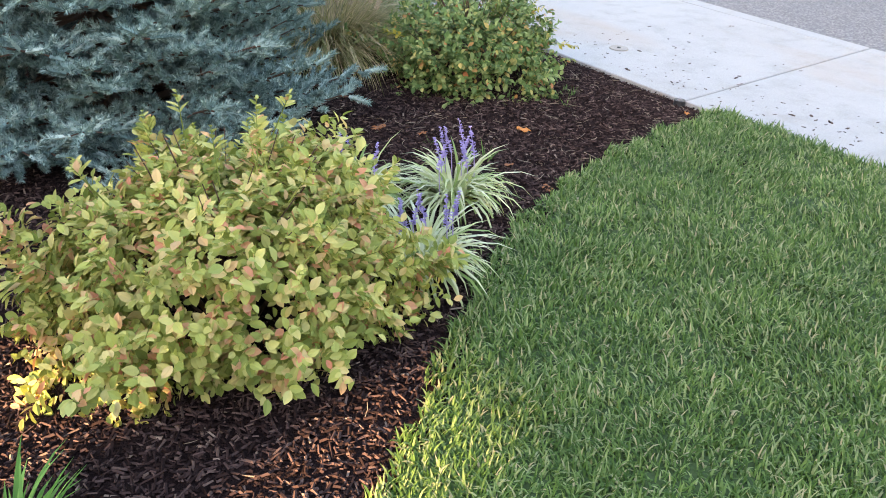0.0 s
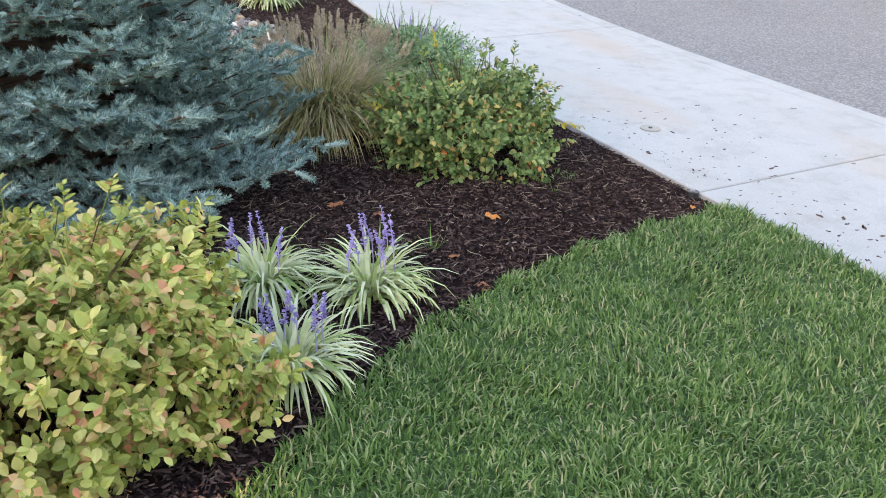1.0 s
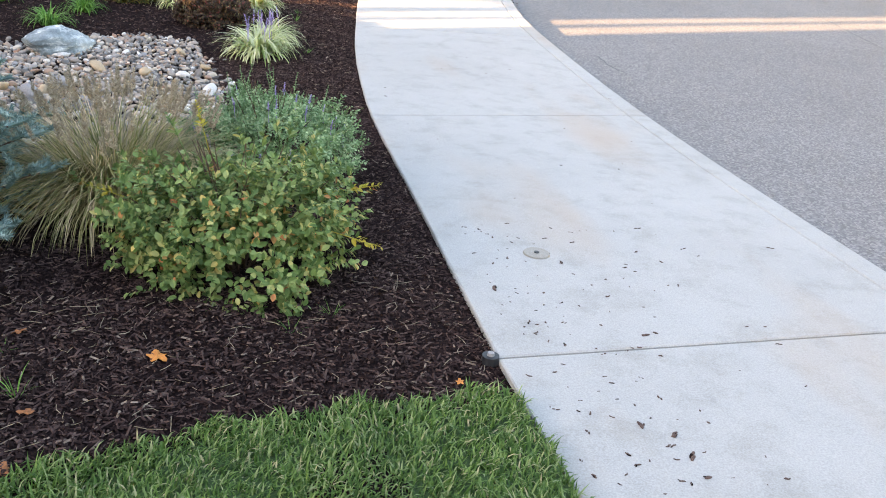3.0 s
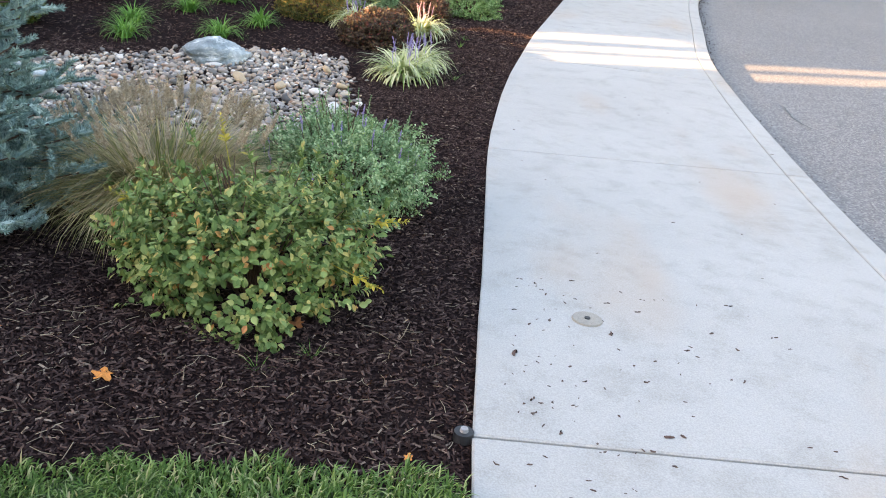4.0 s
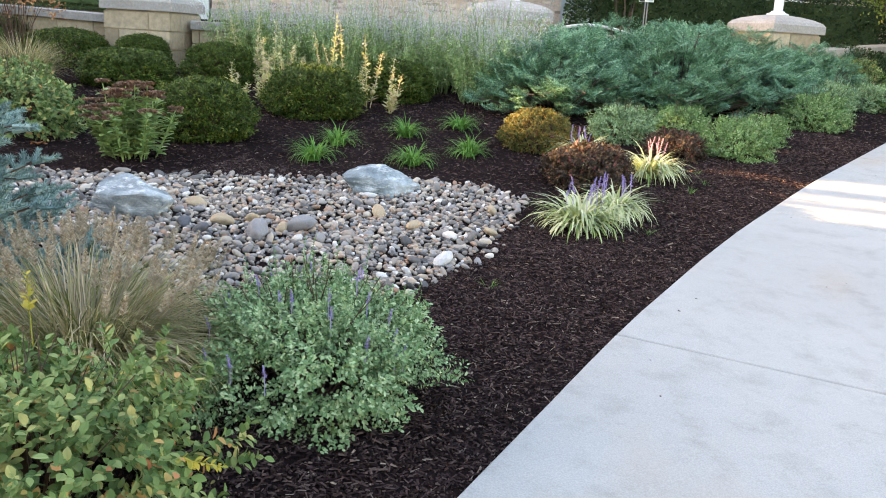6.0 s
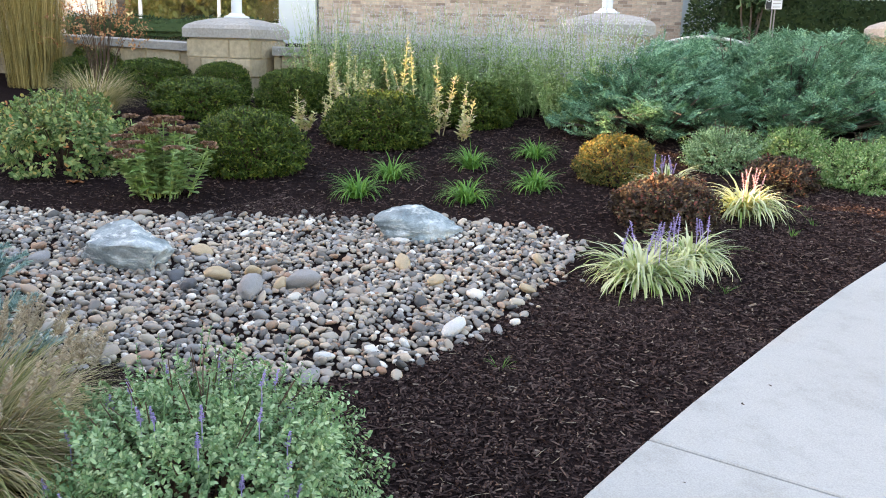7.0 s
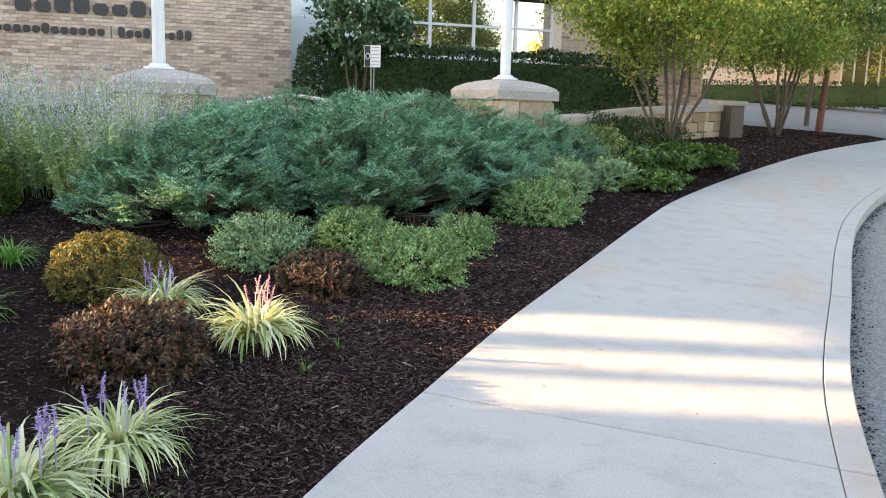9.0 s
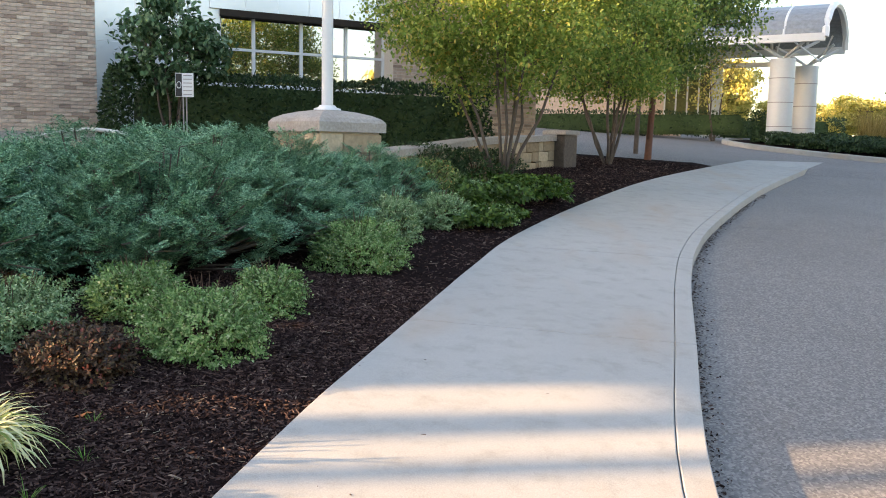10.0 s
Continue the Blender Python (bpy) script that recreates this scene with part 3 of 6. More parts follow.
# ---- low stone wall with piers and flagpoles ----
def stone_run(bm, a, b, z0a, z0b, height, thick, r, courses=3):
    """A straight stretch of coursed blocks from a to b."""
    d = Vector((b[0] - a[0], b[1] - a[1]))
    L = d.length
    m = Matrix.Translation((a[0], a[1], 0)) @ Matrix.Rotation(math.atan2(d.y, d.x), 4, "Z")
    ch = height / courses
    out = []
    for c in range(courses):
        s = -r.uniform(0, 0.3)
        while s < L:
            ln = r.uniform(0.3, 0.62)
            s0, s1 = max(s, 0), min(s + ln, L)
            s += ln
            if s1 - s0 < 0.04:
                continue
            zb = z0a + (z0b - z0a) * (s0 + s1) / 2 / L + c * ch
            out.append((m, s0 + 0.004, s1 - 0.004, zb + 0.004, zb + ch - 0.004, thick + r.uniform(-0.008, 0.012)))
    return out


def block_mesh(m, s0, s1, z0, z1, thick):
    bm = bmesh.new()
    box(bm, s0, s1, -thick / 2, thick / 2, z0, z1, 0.008)
    bm.transform(m)
    return bm


WALL_TOP = 0.62
PIERS = [(-4.42, 10.72, 20, 0.17), (-0.53, 13.43, 42), (2.5, 16.45, 52)]


def flag_pier(x, y, turn, drop=0.0):
    e = thing("flagpole_pier", at(x, y, -0.05 - drop, turn), "buff limestone pier with a weathered domed cap", "pier", "piers along the garden wall")
    r = random.Random(int(x * 100))
    half, H, n = 0.455, 0.92, 4
    core = bmesh.new()
    box(core, -half + 0.02, half - 0.02, -half + 0.02, half - 0.02, -0.3, H)
    part("core", core, MORTAR, e)
    for c in range(n):
        z0, z1 = -0.02 + H / n * c, -0.02 + H / n * (c + 1)
        for side in range(4):
            cut = r.uniform(-0.25, 0.25)
            for s0, s1 in ((-half, cut), (cut, half)) if c % 2 else ((-half, cut - 0.2), (cut - 0.2, half)):
                bm = bmesh.new()
                box(bm, s0 + 0.004, s1 - 0.004, -half - r.uniform(0.0, 0.01), -half + 0.05, z0 + 0.004, z1 - 0.004, 0.007)
                bm.transform(Matrix.Rotation(side * math.pi / 2, 4, "Z"))
                part("block", bm, LIMESTONE, e)
    bm = bmesh.new()
    k = 0.495
    rings = [(k, H), (k, H + 0.11), (k * 0.93, H + 0.155), (k * 0.75, H + 0.2), (k * 0.5, H + 0.235), (k * 0.2, H + 0.26)]
    prev = None
    for s, z in rings:
        vs = [bm.verts.new((sx * s, sy * s, z)) for sx, sy in ((-1, -1), (0, -1), (1, -1), (1, 0), (1, 1), (0, 1), (-1, 1), (-1, 0))]
        if prev:
            for i in range(8):
                bm.faces.new((prev[i], prev[(i + 1) % 8], vs[(i + 1) % 8], vs[i]))
        else:
            bm.faces.new(vs[::-1])
        prev = vs
    bm.faces.new(prev)
    part("cap", bm, COPING, e, "grey weathered domed stone cap")
    p = thing("flagpole", at(x, y, -0.05 - drop + H + 0.255, turn), "tall white painted metal flagpole on a stone pier", "flagpole", "flagpoles")
    v, f = tubes([[(0, 0, 0, 0.16), (0, 0, 0.02, 0.16), (0, 0, 0.035, 0.11), (0, 0, 0.06, 0.09)]], 20)
    child("flange", fast_mesh("flange", v, f), STEEL, p, "", True)
    v, f = tubes([[(0, 0, 0.05, 0.068), (0, 0, 2.5, 0.062), (0, 0, 8.5, 0.035)]], 20)
    child("pole", fast_mesh("pole", v, f), STEEL, p, "", True)
    return e


for p in PIERS:
    flag_pier(*p)

WALL_LINE = [[(-16, 7.6), (-10, 9.0), (-4.9, 10.6)], [(-3.95, 11.0), (-2.2, 12.1), (-0.9, 13.1)], [(-0.1, 13.8), (1.2, 15.0), (2.15, 16.1)], [(2.75, 16.9), (3.4, 18.8), (4.0, 20.8), (5.2, 22.9)]]
low_wall = thing("garden_wall", Matrix(), "low buff limestone garden wall with a grey coping", "wall", "", "structure")
_r = random.Random(4)
for line in WALL_LINE:
    pts = curve_through(line, 4)
    for a, b in zip(pts, pts[1:]):
        za, zb = W(a[0], a[1], 0.0).z, W(b[0], b[1], 0.0).z
        for blk in stone_run(None, a, b, za - 0.05, zb - 0.05, 0.55, 0.3, _r):
            part("block", block_mesh(*blk), LIMESTONE, low_wall)
    V, F = [], []
    for i, q in enumerate(pts):
        d = (pts[min(i + 1, len(pts) - 1)] - pts[max(i - 1, 0)]).normalized()
        nrm = Vector((-d.y, d.x))
        z = W(q[0], q[1], 0.5).z
        for o, h in ((-0.2, 0), (-0.2, 0.1), (-0.17, 0.115), (0.17, 0.115), (0.2, 0.1), (0.2, 0)):
            V.append((q[0] + nrm.x * o, q[1] + nrm.y * o, z + h))
    for i in range(len(pts) - 1):
        for j in range(6):
            F.append((i * 6 + j, i * 6 + (j + 1) % 6, (i + 1) * 6 + (j + 1) % 6, (i + 1) * 6 + j))
    child("coping", fast_mesh("coping", np.array(V), np.array(F)), COPING, low_wall)
end_pier = thing("wall_end_pier", at(5.35, 23.0, -0.05, 55), "brown stone pier at the end of the garden wall", "pier")
_bm = bmesh.new()
box(_bm, -0.22, 0.22, -0.22, 0.22, -0.1, 0.66, 0.012)
part("body", _bm, BARK, end_pier)
_bm = bmesh.new()
box(_bm, -0.26, 0.26, -0.26, 0.26, 0.66, 0.75, 0.015)
part("cap", _bm, COPING, end_pier)

# ---- the brick building ----
FC, FANG = Vector((-2.9, 21.2)), 55.0
FD = Vector((math.sin(radians(FANG)), math.cos(radians(FANG))))
FM = Matrix.Translation((FC.x, FC.y, 0)) @ Matrix.Rotation(math.atan2(FD.y, FD.x), 4, "Z")   # x along the front, -y towards the garden


def fbox(name, s0, s1, y0, y1, z0, z1, material, parent, bevel=0.0, label=""):
    bm = bmesh.new()
    box(bm, s0, s1, y0, y1, z0, z1, bevel)
    return part(name, bm, material, parent, label)


building = thing("hospital_building", FM, "tan brick building with white panels and wide windows", "building")
fbox("wall", -7.75, 0.0, 0.012, 0.4, 0.3, 9.0, MORTAR, building)
fbox("plinth", -7.77, 0.02, -0.03, 0.3, 0.2, 1.72, COPING, building)
fbox("panel_wall", 0.03, 2.3, 0.35, 0.6, 0.3, 9.0, PANEL, building)
fbox("panel_band", 2.1, 5.85, 0.3, 0.6, 4.16, 9.0, PANEL, building)
fbox("wall", 5.85, 9.5, 0.012, 0.5, 0.3, 9.0, MORTAR, building)
fbox("sill_wall", 2.3, 5.85, 0.3, 0.6, 0.3, 2.72, PANEL, building)
# near-black strip drawn for the shaded slot under the panel band
fbox("soffit_shade", 2.3, 5.85, 0.27, 0.62, 4.03, 4.155, UNLIT, building)
for s in (0.75, 1.42, 2.8, 3.45, 4.1, 4.75):
    fbox("seam", s - 0.006, s + 0.006, 0.346 if s < 2.1 else 0.296, 0.36, 4.1 if s > 2.1 else 2.2, 8.0, STEEL, building)
for z in (4.6, 3.4):
    fbox("seam", 0.03, 2.1, 0.346, 0.36, z - 0.006, z + 0.006, STEEL, building)


def window_unit(s0, s1, z0, z1, y, mull, trans):
    w = thing("window", FM, "wide dark glazed window with white aluminium mullions", "window", "", "structure")
    for s in mull:
        fbox("mullion", s - 0.028, s + 0.028, y - 0.05, y + 0.05, z0, z1, STEEL, w)
    for z in trans:
        fbox("transom", s0, s1, y - 0.04, y + 0.04, z - 0.025, z + 0.025, STEEL, w)
    e = [s0, *mull, s1]
    zz = [z0, *trans, z1]
    for a, b in zip(e, e[1:]):
        for c, d in zip(zz, zz[1:]):
            pn = fbox("pane", a, b, y - 0.006, y + 0.006, c, d, GLASS, w)
            pn.visible_shadow = False
    # near-black back and floor stand in for the unlit room
    fbox("interior", s0 - 0.3, s1 + 0.3, y + 2.4, y + 2.5, z0 - 1.0, z1 + 1, UNLIT, w)
    fbox("interior_floor", s0 - 0.3, s1 + 0.3, y + 0.2, y + 2.4, z0 - 1.05, z0 - 1.0, UNLIT, w)
    return w


window_unit(2.3, 5.85, 2.72, 4.03, 0.5, [2.32, 3.0, 3.99, 4.97, 5.83], [2.735, 3.42])
window_unit(-14.9, -7.8, 1.6, 4.0, 0.5, [-14.0, -11.9, -10.1, -8.3], [1.62, 3.2])
fbox("low_wall", -18, -7.75, 0.2, 0.6, 0.2, 1.56, COPING, building)
fbox("column", -13.5, -12.8, -0.3, 0.3, 0.3, 9.0, PANEL, building)
fbox("window_sill", -15.0, -8.6, 0.05, 0.42, 1.57, 1.9, PANEL, building)
fbox("column", -8.6, -7.8, -0.1, 0.3, 0.3, 9.0, PANEL, building)
fbox("back_wall", -18, 9.5, 3.2, 3.5, 0.2, 9.0, MORTAR, building)
fbox("upper_wall", -18, -7.75, 0.3, 0.6, 4.0, 9.0, PANEL, building)

# ---- unseen wall added in the west: blocks the low sun except through its gaps ----
SUN_WAY = Vector((_az.x, _az.y, math.sin(radians(SUN_ELEV))))
WEST_X = -12.0


def on_west(p):
    k = (WEST_X - p.x) / SUN_WAY.x
    return p.y + SUN_WAY.y * k, p.z + SUN_WAY.z * k


def gap_y(c):
    return on_west(W(4.0, c + 1.32))[0]


west = thing("wall_west", Matrix(), "unseen plain tan wall with gaps, added to block the low sun", "wall", "", "structure")
BLOCKER_TAN = surface("blocker_tan", (0.33, 0.25, 0.19), (0.42, 0.32, 0.25), 2, 0.85, 0.3)


def shade_panel(y0, y1, z0, z1):
    bm = bmesh.new()
    box(bm, WEST_X - 0.15, WEST_X + 0.15, y0, y1, z0, z1)
    part("panel", bm, BLOCKER_TAN, west)


# openings: (y0, y1, sill, head)
low_1 = on_west(W(3.0, 9.4))[1]
mound = lambda h: on_west(W(-0.8, 9.5, h))[1]
near = (on_west(W(-1.2, 1.3))[1], on_west(W(1.45, 1.7))[1])
TOP = 7.0
OPENINGS = sorted([(gap_y(0.76), gap_y(1.3), near[0], near[1]), (gap_y(1.62), gap_y(2.3), near[0], on_west(W(0.75, 2.0))[1]), (gap_y(7.83), gap_y(8.29), low_1, TOP), (gap_y(8.36), gap_y(8.73), low_1, TOP),
                   (gap_y(8.92), gap_y(9.4), mound(0.66), mound(1.5)), (gap_y(9.4), gap_y(10.3), mound(0.48), mound(0.7)), (gap_y(10.3), gap_y(10.72), mound(0.52), mound(1.1))])
_y = -45.0
for y0, y1, z0, z1 in OPENINGS:
    shade_panel(_y, y0, -3.0, TOP)
    shade_panel(y0, y1, -3.0, z0)
    if z1 < TOP:
        shade_panel(y0, y1, z1, TOP)
    _y = y1
shade_panel(_y, 8.0, -3.0, TOP)
# two more unseen blockers: one stepped back, one taller further north
WEST_X = -19.0
shade_panel(5.5, 12.2, -3.0, 9.5)
WEST_X = -21.0
shade_panel(20.5, 42.0, -3.0, 17.5)


# ---- plants ----
def stems_mesh(n, rx, ry, h, seed, rad=0.005, spread=0.85):
    r = np.random.default_rng(seed)
    paths = []
    for _ in range(n):
        a, k = r.uniform(0, 2 * math.pi), math.sqrt(r.uniform(0.02, 1)) * spread
        tip = np.array([math.cos(a) * rx * k, math.sin(a) * ry * k, h * (0.95 - 0.5 * k * k)])
        mid = tip * np.array([0.45, 0.45, 0.55]) + r.normal(0, 0.02, 3)
        b = tip * np.array([0.12, 0.12, 0])
        paths.append([(*b, rad), (*mid, rad * 0.75), (*tip, rad * 0.3)])
    return tubes(paths, 4)


def leafy_mass(n_shoots, per, rx, ry, h, size, ratio, seed, lump=0.18, shoot=0.09, depth=0.25, low=0.15, upright=0.3, square=2.3):
    """Shoots all over an uneven mound, each with leaves set round it."""
    r = np.random.default_rng(seed)
    p, d = dome(n_shoots, rx, ry, h, low, lump, seed, square)
    inner = 1 - depth * r.uniform(0, 1, n_shoots)[:, None] ** 2
    c = np.array([0, 0, h * 0.35])
    p = c + (p - c) * inner
    d = unit(d + np.array([0, 0, upright]) + r.normal(0, 0.25, (n_shoots, 3)))
    pos = np.repeat(p, per, 0)
    dd = np.repeat(d, per, 0)
    f = np.tile(np.linspace(-1.0, 0.15, per), n_shoots)[:, None]
    n = len(pos)
    pos = pos + dd * f * shoot
    sidev = unit(np.cross(dd, r.normal(size=(n, 3))))
    way = unit(dd * (0.35 + 0.5 * (f + 1) / 1.15) + sidev * 0.9)
    up = unit(dd + np.array([0, 0, 0.8]) + r.normal(0, 0.3, (n, 3)))
    ln = size * r.uniform(0.65, 1.25, n)
    pos[:, 2] = np.maximum(pos[:, 2], 0.01)
    return leaves(pos, way, up, ln, ln * ratio)


def shrub(name, m, rx, ry, h, leafmat, label, seed, shoots, per=7, size=0.035, ratio=0.55, lump=0.2, low=0.15, depth=0.25, group="", stems=40, shoot=0.09, category="shrub", upright=0.3, square=2.3):
    e = thing(name, m, label, category, group)
    child("foliage", fast_mesh("foliage", *leafy_mass(shoots, per, rx, ry, h, size, ratio, seed, lump, shoot, depth, low, upright, square)), leafmat, e)
    child("branchwork", fast_mesh("branchwork", *stems_mesh(stems, rx, ry, h, seed)), TWIG, e)
    return e


def bloom_spikes(e, places, height, radius, material, seed, name="flower_spike"):
    """Upright flower spikes: a stalk packed with tiny florets."""
    r = np.random.default_rng(seed)
    for x, y, z, lean in places:
        n = 42
        f = np.sort(r.uniform(0, 1, n))
        a = r.uniform(0, 6.28, n)
        ln = np.array([math.cos(lean), math.sin(lean), 0]) * 0.25
        axis = np.array([x, y, z]) + np.outer(f, (np.array([0, 0, 1.0]) + ln) * height)
        out = np.stack([np.cos(a), np.sin(a), np.full(n, 0.5)], 1)
        v1 = leaves(axis, out, np.tile([0, 0, 1.0], (n, 1)) + out * 0.2, radius * (1.25 - f * 0.8), radius * 0.8)
        v2 = tubes([[(x, y, max(z - height * 1.2, 0.02), 0.0025), (*(axis[0]), 0.002), (*(axis[-1]), 0.001)]], 4)
        child(name, fast_mesh(name, *join(v1, v2)), material, e)


def blade_clump(name, m, n, length, width, spread, arch, material, label, seed, base_r=0.05, category="plant", group="", segs=5, part_name="tuft"):
    r = np.random.default_rng(seed)
    e = thing(name, m, label, category, group)
    a = r.uniform(0, 2 * math.pi, n)
    rr = np.sqrt(r.uniform(0, 1, n)) * base_r
    base = np.stack([np.cos(a) * rr, np.sin(a) * rr, np.zeros(n)], 1)
    aa = a + r.normal(0, 0.5, n)
    way = np.stack([np.cos(aa), np.sin(aa), np.zeros(n)], 1)
    ln = length * r.uniform(0.6, 1.1, n)
    rs = 1 - spread * r.uniform(0, 1, n)[:, None]
    v = blades(base, way, ln, width * r.uniform(0.7, 1.2, n), arch * r.uniform(0.45, 1.2, n), segs, rs)
    child(part_name, fast_mesh(part_name, *v), material, e)
    return e


# blue spruce -----------------------------------------------------------
def spruce(m, height, radius, seed):
    r = np.random.default_rng(seed)
    e = thing("blue_spruce", m, "dense blue-green spruce with drooping skirts over mulch", "conifer")
    child("trunk", fast_mesh("trunk", *tubes([[(0, 0, 0, 0.09), (0, 0, height * 0.5, 0.06), (0, 0, height, 0.012)]], 8)), BARK, e)
    boughs, P, D, Ls = [], [], [], []
    up = np.array([0, 0, 1.0])
    z = 0.1
    while z < height * 0.97:
        reach = radius * (0.06 + 0.98 * (1 - z / height) ** 1.6)
        nb = max(int(19 * (1 - z / height)) + 4, 5)
        a0 = r.uniform(0, 6.28)
        for i in range(nb):
            a = a0 + i * 6.283 / nb + r.normal(0, 0.15)
            L = reach * r.uniform(0.8, 1.1)
            out = np.array([math.cos(a), math.sin(a), 0])
            side = np.array([-math.sin(a), math.cos(a), 0])
            droop = r.uniform(0.02, 0.2) + 0.2 * max(0.0, 1 - z / 0.7)
            fs = np.linspace(0, 1, 7)
            path = np.array([up * z + out * L * f + up * (L * (0.1 * f - droop * f + 0.2 * f ** 3)) for f in fs])
            path[:, 2] = np.maximum(path[:, 2], 0.05)
            boughs.append([(*q, 0.014 * (1 - 0.8 * f)) for q, f in zip(path, fs)])
            nt = max(int(L * 0.62 / 0.062), 3)
            for t in range(nt + 1):
                f = min(0.38 + 0.62 * t / nt, 1.0)
                q = np.array([np.interp(f, fs, path[:, c]) for c in range(3)])
                sg = 1 if t % 2 else -1
                bl = (0.05 + 0.3 * (1 - f) * L) * r.uniform(0.7, 1.1)
                d = unit(out * 0.75 + side * sg * (0.85 if t < nt else 0.0) + up * r.uniform(-0.05, 0.22))
                boughs.append([(*q, 0.005), (*(q + d * bl), 0.003)])
                steps = max(int(bl / 0.055), 1)
                sd = unit(np.cross(d, up))
                for s in range(steps + 1):
                    q2 = q + d * bl * (s + 0.3) / (steps + 0.3)
                    if s == steps:
                        P.append(q2), D.append(unit(d + up * r.uniform(0.1, 0.5) + r.normal(0, 0.25, 3))), Ls.append(r.uniform(0.075, 0.11))
                        continue
                    for sgn in (1, -1):
                        if r.uniform() < 0.9:
                            P.append(q2), D.append(unit(d * r.uniform(0.3, 0.8) + sd * sgn * r.uniform(0.5, 1.1) + up * r.uniform(0.0, 1.0))), Ls.append(r.uniform(0.06, 0.09))
        z += 0.1 + 0.04 * (z / height)
    child("branchwork", fast_mesh("branchwork", *tubes(boughs, 5)), TWIG, e)
    P, D, Ls = np.array(P), np.array(D), np.array(Ls)
    per = (Ls * 1600).astype(int)
    i = np.repeat(np.arange(len(P)), per)
    n = len(i)
    f = r.uniform(0, 1, n)[:, None] ** 0.75
    pos = P[i] + D[i] * Ls[i][:, None] * f
    rad = unit(np.cross(D[i], r.normal(size=(n, 3))))
    rad[:, 2] += 0.25
    way = unit(rad + D[i] * (0.7 + 0.5 * f ** 4))
    s = unit(np.cross(way, r.normal(size=(n, 3)))) * 0.0027
    ln = r.uniform(0.022, 0.032, n)[:, None]
    V = np.stack([pos - s, pos + s, pos + way * ln], 1).reshape(-1, 3)
    F = np.arange(n * 3).reshape(-1, 3)
    keep = np.linalg.norm(P[:, :2], axis=1) > 0.25
    core = tubes([[(*p, 0.009), (*(p + d * l * 0.6), 0.01), (*(p + d * l), 0.002)] for p, d, l in zip(P[keep], D[keep], Ls[keep])], 4)
    V, F = join((V, F), core)
    child("needle_cover", fast_mesh("needle_cover", V, F), SPRUCE, e)
    return e


spruce(at(1.0, 3.95, 0, 20), 2.6, 1.12, 11)

# near shrubs -------------------------------------------------------------
shrub("golden_spirea", at(0.8, 2.1), 0.55, 0.5, 0.66, GOLDLEAF, "bushy spirea with yellow-green leaves tinged orange, on mulch", 21, 1900, 9, 0.037, 0.6, 0.42, 0.74, 0.45, upright=0.45)
shrub("green_spirea", at(2.84, 3.66), 0.49, 0.43, 0.6, GREENLEAF, "loose green spirea with a few yellow tips, on mulch", 22, 1050, 9, 0.032, 0.66, 0.5, 0.7, 0.5, upright=0.45)
shrub("catmint", at(2.97, 4.74), 0.47, 0.43, 0.6, CATMINT, "soft grey-green catmint mound with small lilac blooms", 23, 2800, 10, 0.0175, 0.6, 0.42, 0.74, 0.45, upright=0.45)
blade_clump("fountain_grass", at(2.28, 4.28), 3600, 0.68, 0.0065, 0.9, 1.2, DRYGRASS, "arching fountain grass turning tan, on mulch", 24, 0.16)
for k, (x, y, s) in enumerate([(1.86, 2.44, 1.0), (1.46, 2.06, 1.0), (1.52, 2.62, 1.0), (2.9, 7.68, 1.35), (2.98, 8.12, 1.2), (2.15, 9.62, 1.2), (2.82, 9.45, 1.3)]):
    c = blade_clump("variegated_liriope", at(x, y, 0.01, k * 50, s), 210 if k < 3 else 270, 0.33, 0.0165, 1.0, 1.6, VARIEG, "cream-striped liriope tuft with purple spikes, on mulch", 30 + k, 0.05, "plant", "liriope tufts")
    rr = random.Random(k)
    bloom_spikes(c, [(rr.uniform(-0.1, 0.1), rr.uniform(-0.1, 0.1), rr.uniform(0.14, 0.2), rr.uniform(0, 6)) for _ in range(rr.randint(5, 9) if k < 3 else 7)], 0.12 if k < 3 else 0.085, 0.015 if k < 3 else 0.012, PINK if k == 6 else PURPLE, k)

# clipped mounds -----------------------------------------------------------
box_a = shrub("clipped_boxwood", at(-0.8, 7.97, 0, 0), 0.46, 0.46, 0.62, BOXLEAF, "clipped rounded boxwood with small dark green leaves", 41, 2600, 8, 0.03, 0.42, 0.13, 0.75, 0.3, "boxwood mounds", 30, 0.06, upright=0.5, square=2.6)
for k, (x, y, s, sz) in enumerate([(-0.77, 9.52, 1.1, 1.0), (-3.3, 9.3, 1.15, 0.82), (-4.9, 9.75, 1.1, 0.9), (-2.75, 10.2, 0.95, 0.95), (-0.76, 11.0, 1.0, 0.9), (-6.3, 9.5, 0.75, 0.75), (-6.6, 10.2, 1.2, 0.95), (-4.0, 10.15, 0.75, 0.9)]):
    copy_thing(box_a, at(x, y, 0, 70 * k, s, sz))
shrub("orange_barberry", at(1.63, 9.8), 0.35, 0.34, 0.46, ORANGELEAF, "clipped barberry mound turning gold and orange", 51, 1200, 7, 0.026, 0.5, 0.14, 0.75, 0.3, "", 24, 0.05, upright=0.5)
shrub("dark_barberry", at(2.5, 8.88), 0.35, 0.33, 0.42, BARBERRY, "dark maroon barberry mound on mulch", 52, 1500, 7, 0.026, 0.55, 0.24, 0.75, 0.35, "", 24, 0.06, upright=0.5)
shrub("dark_barberry", at(2.76, 10.42), 0.28, 0.27, 0.34, BARBERRY, "small dark maroon barberry on mulch", 53, 800, 7, 0.026, 0.55, 0.28, 0.72, 0.35, "", 24, 0.06, upright=0.5)
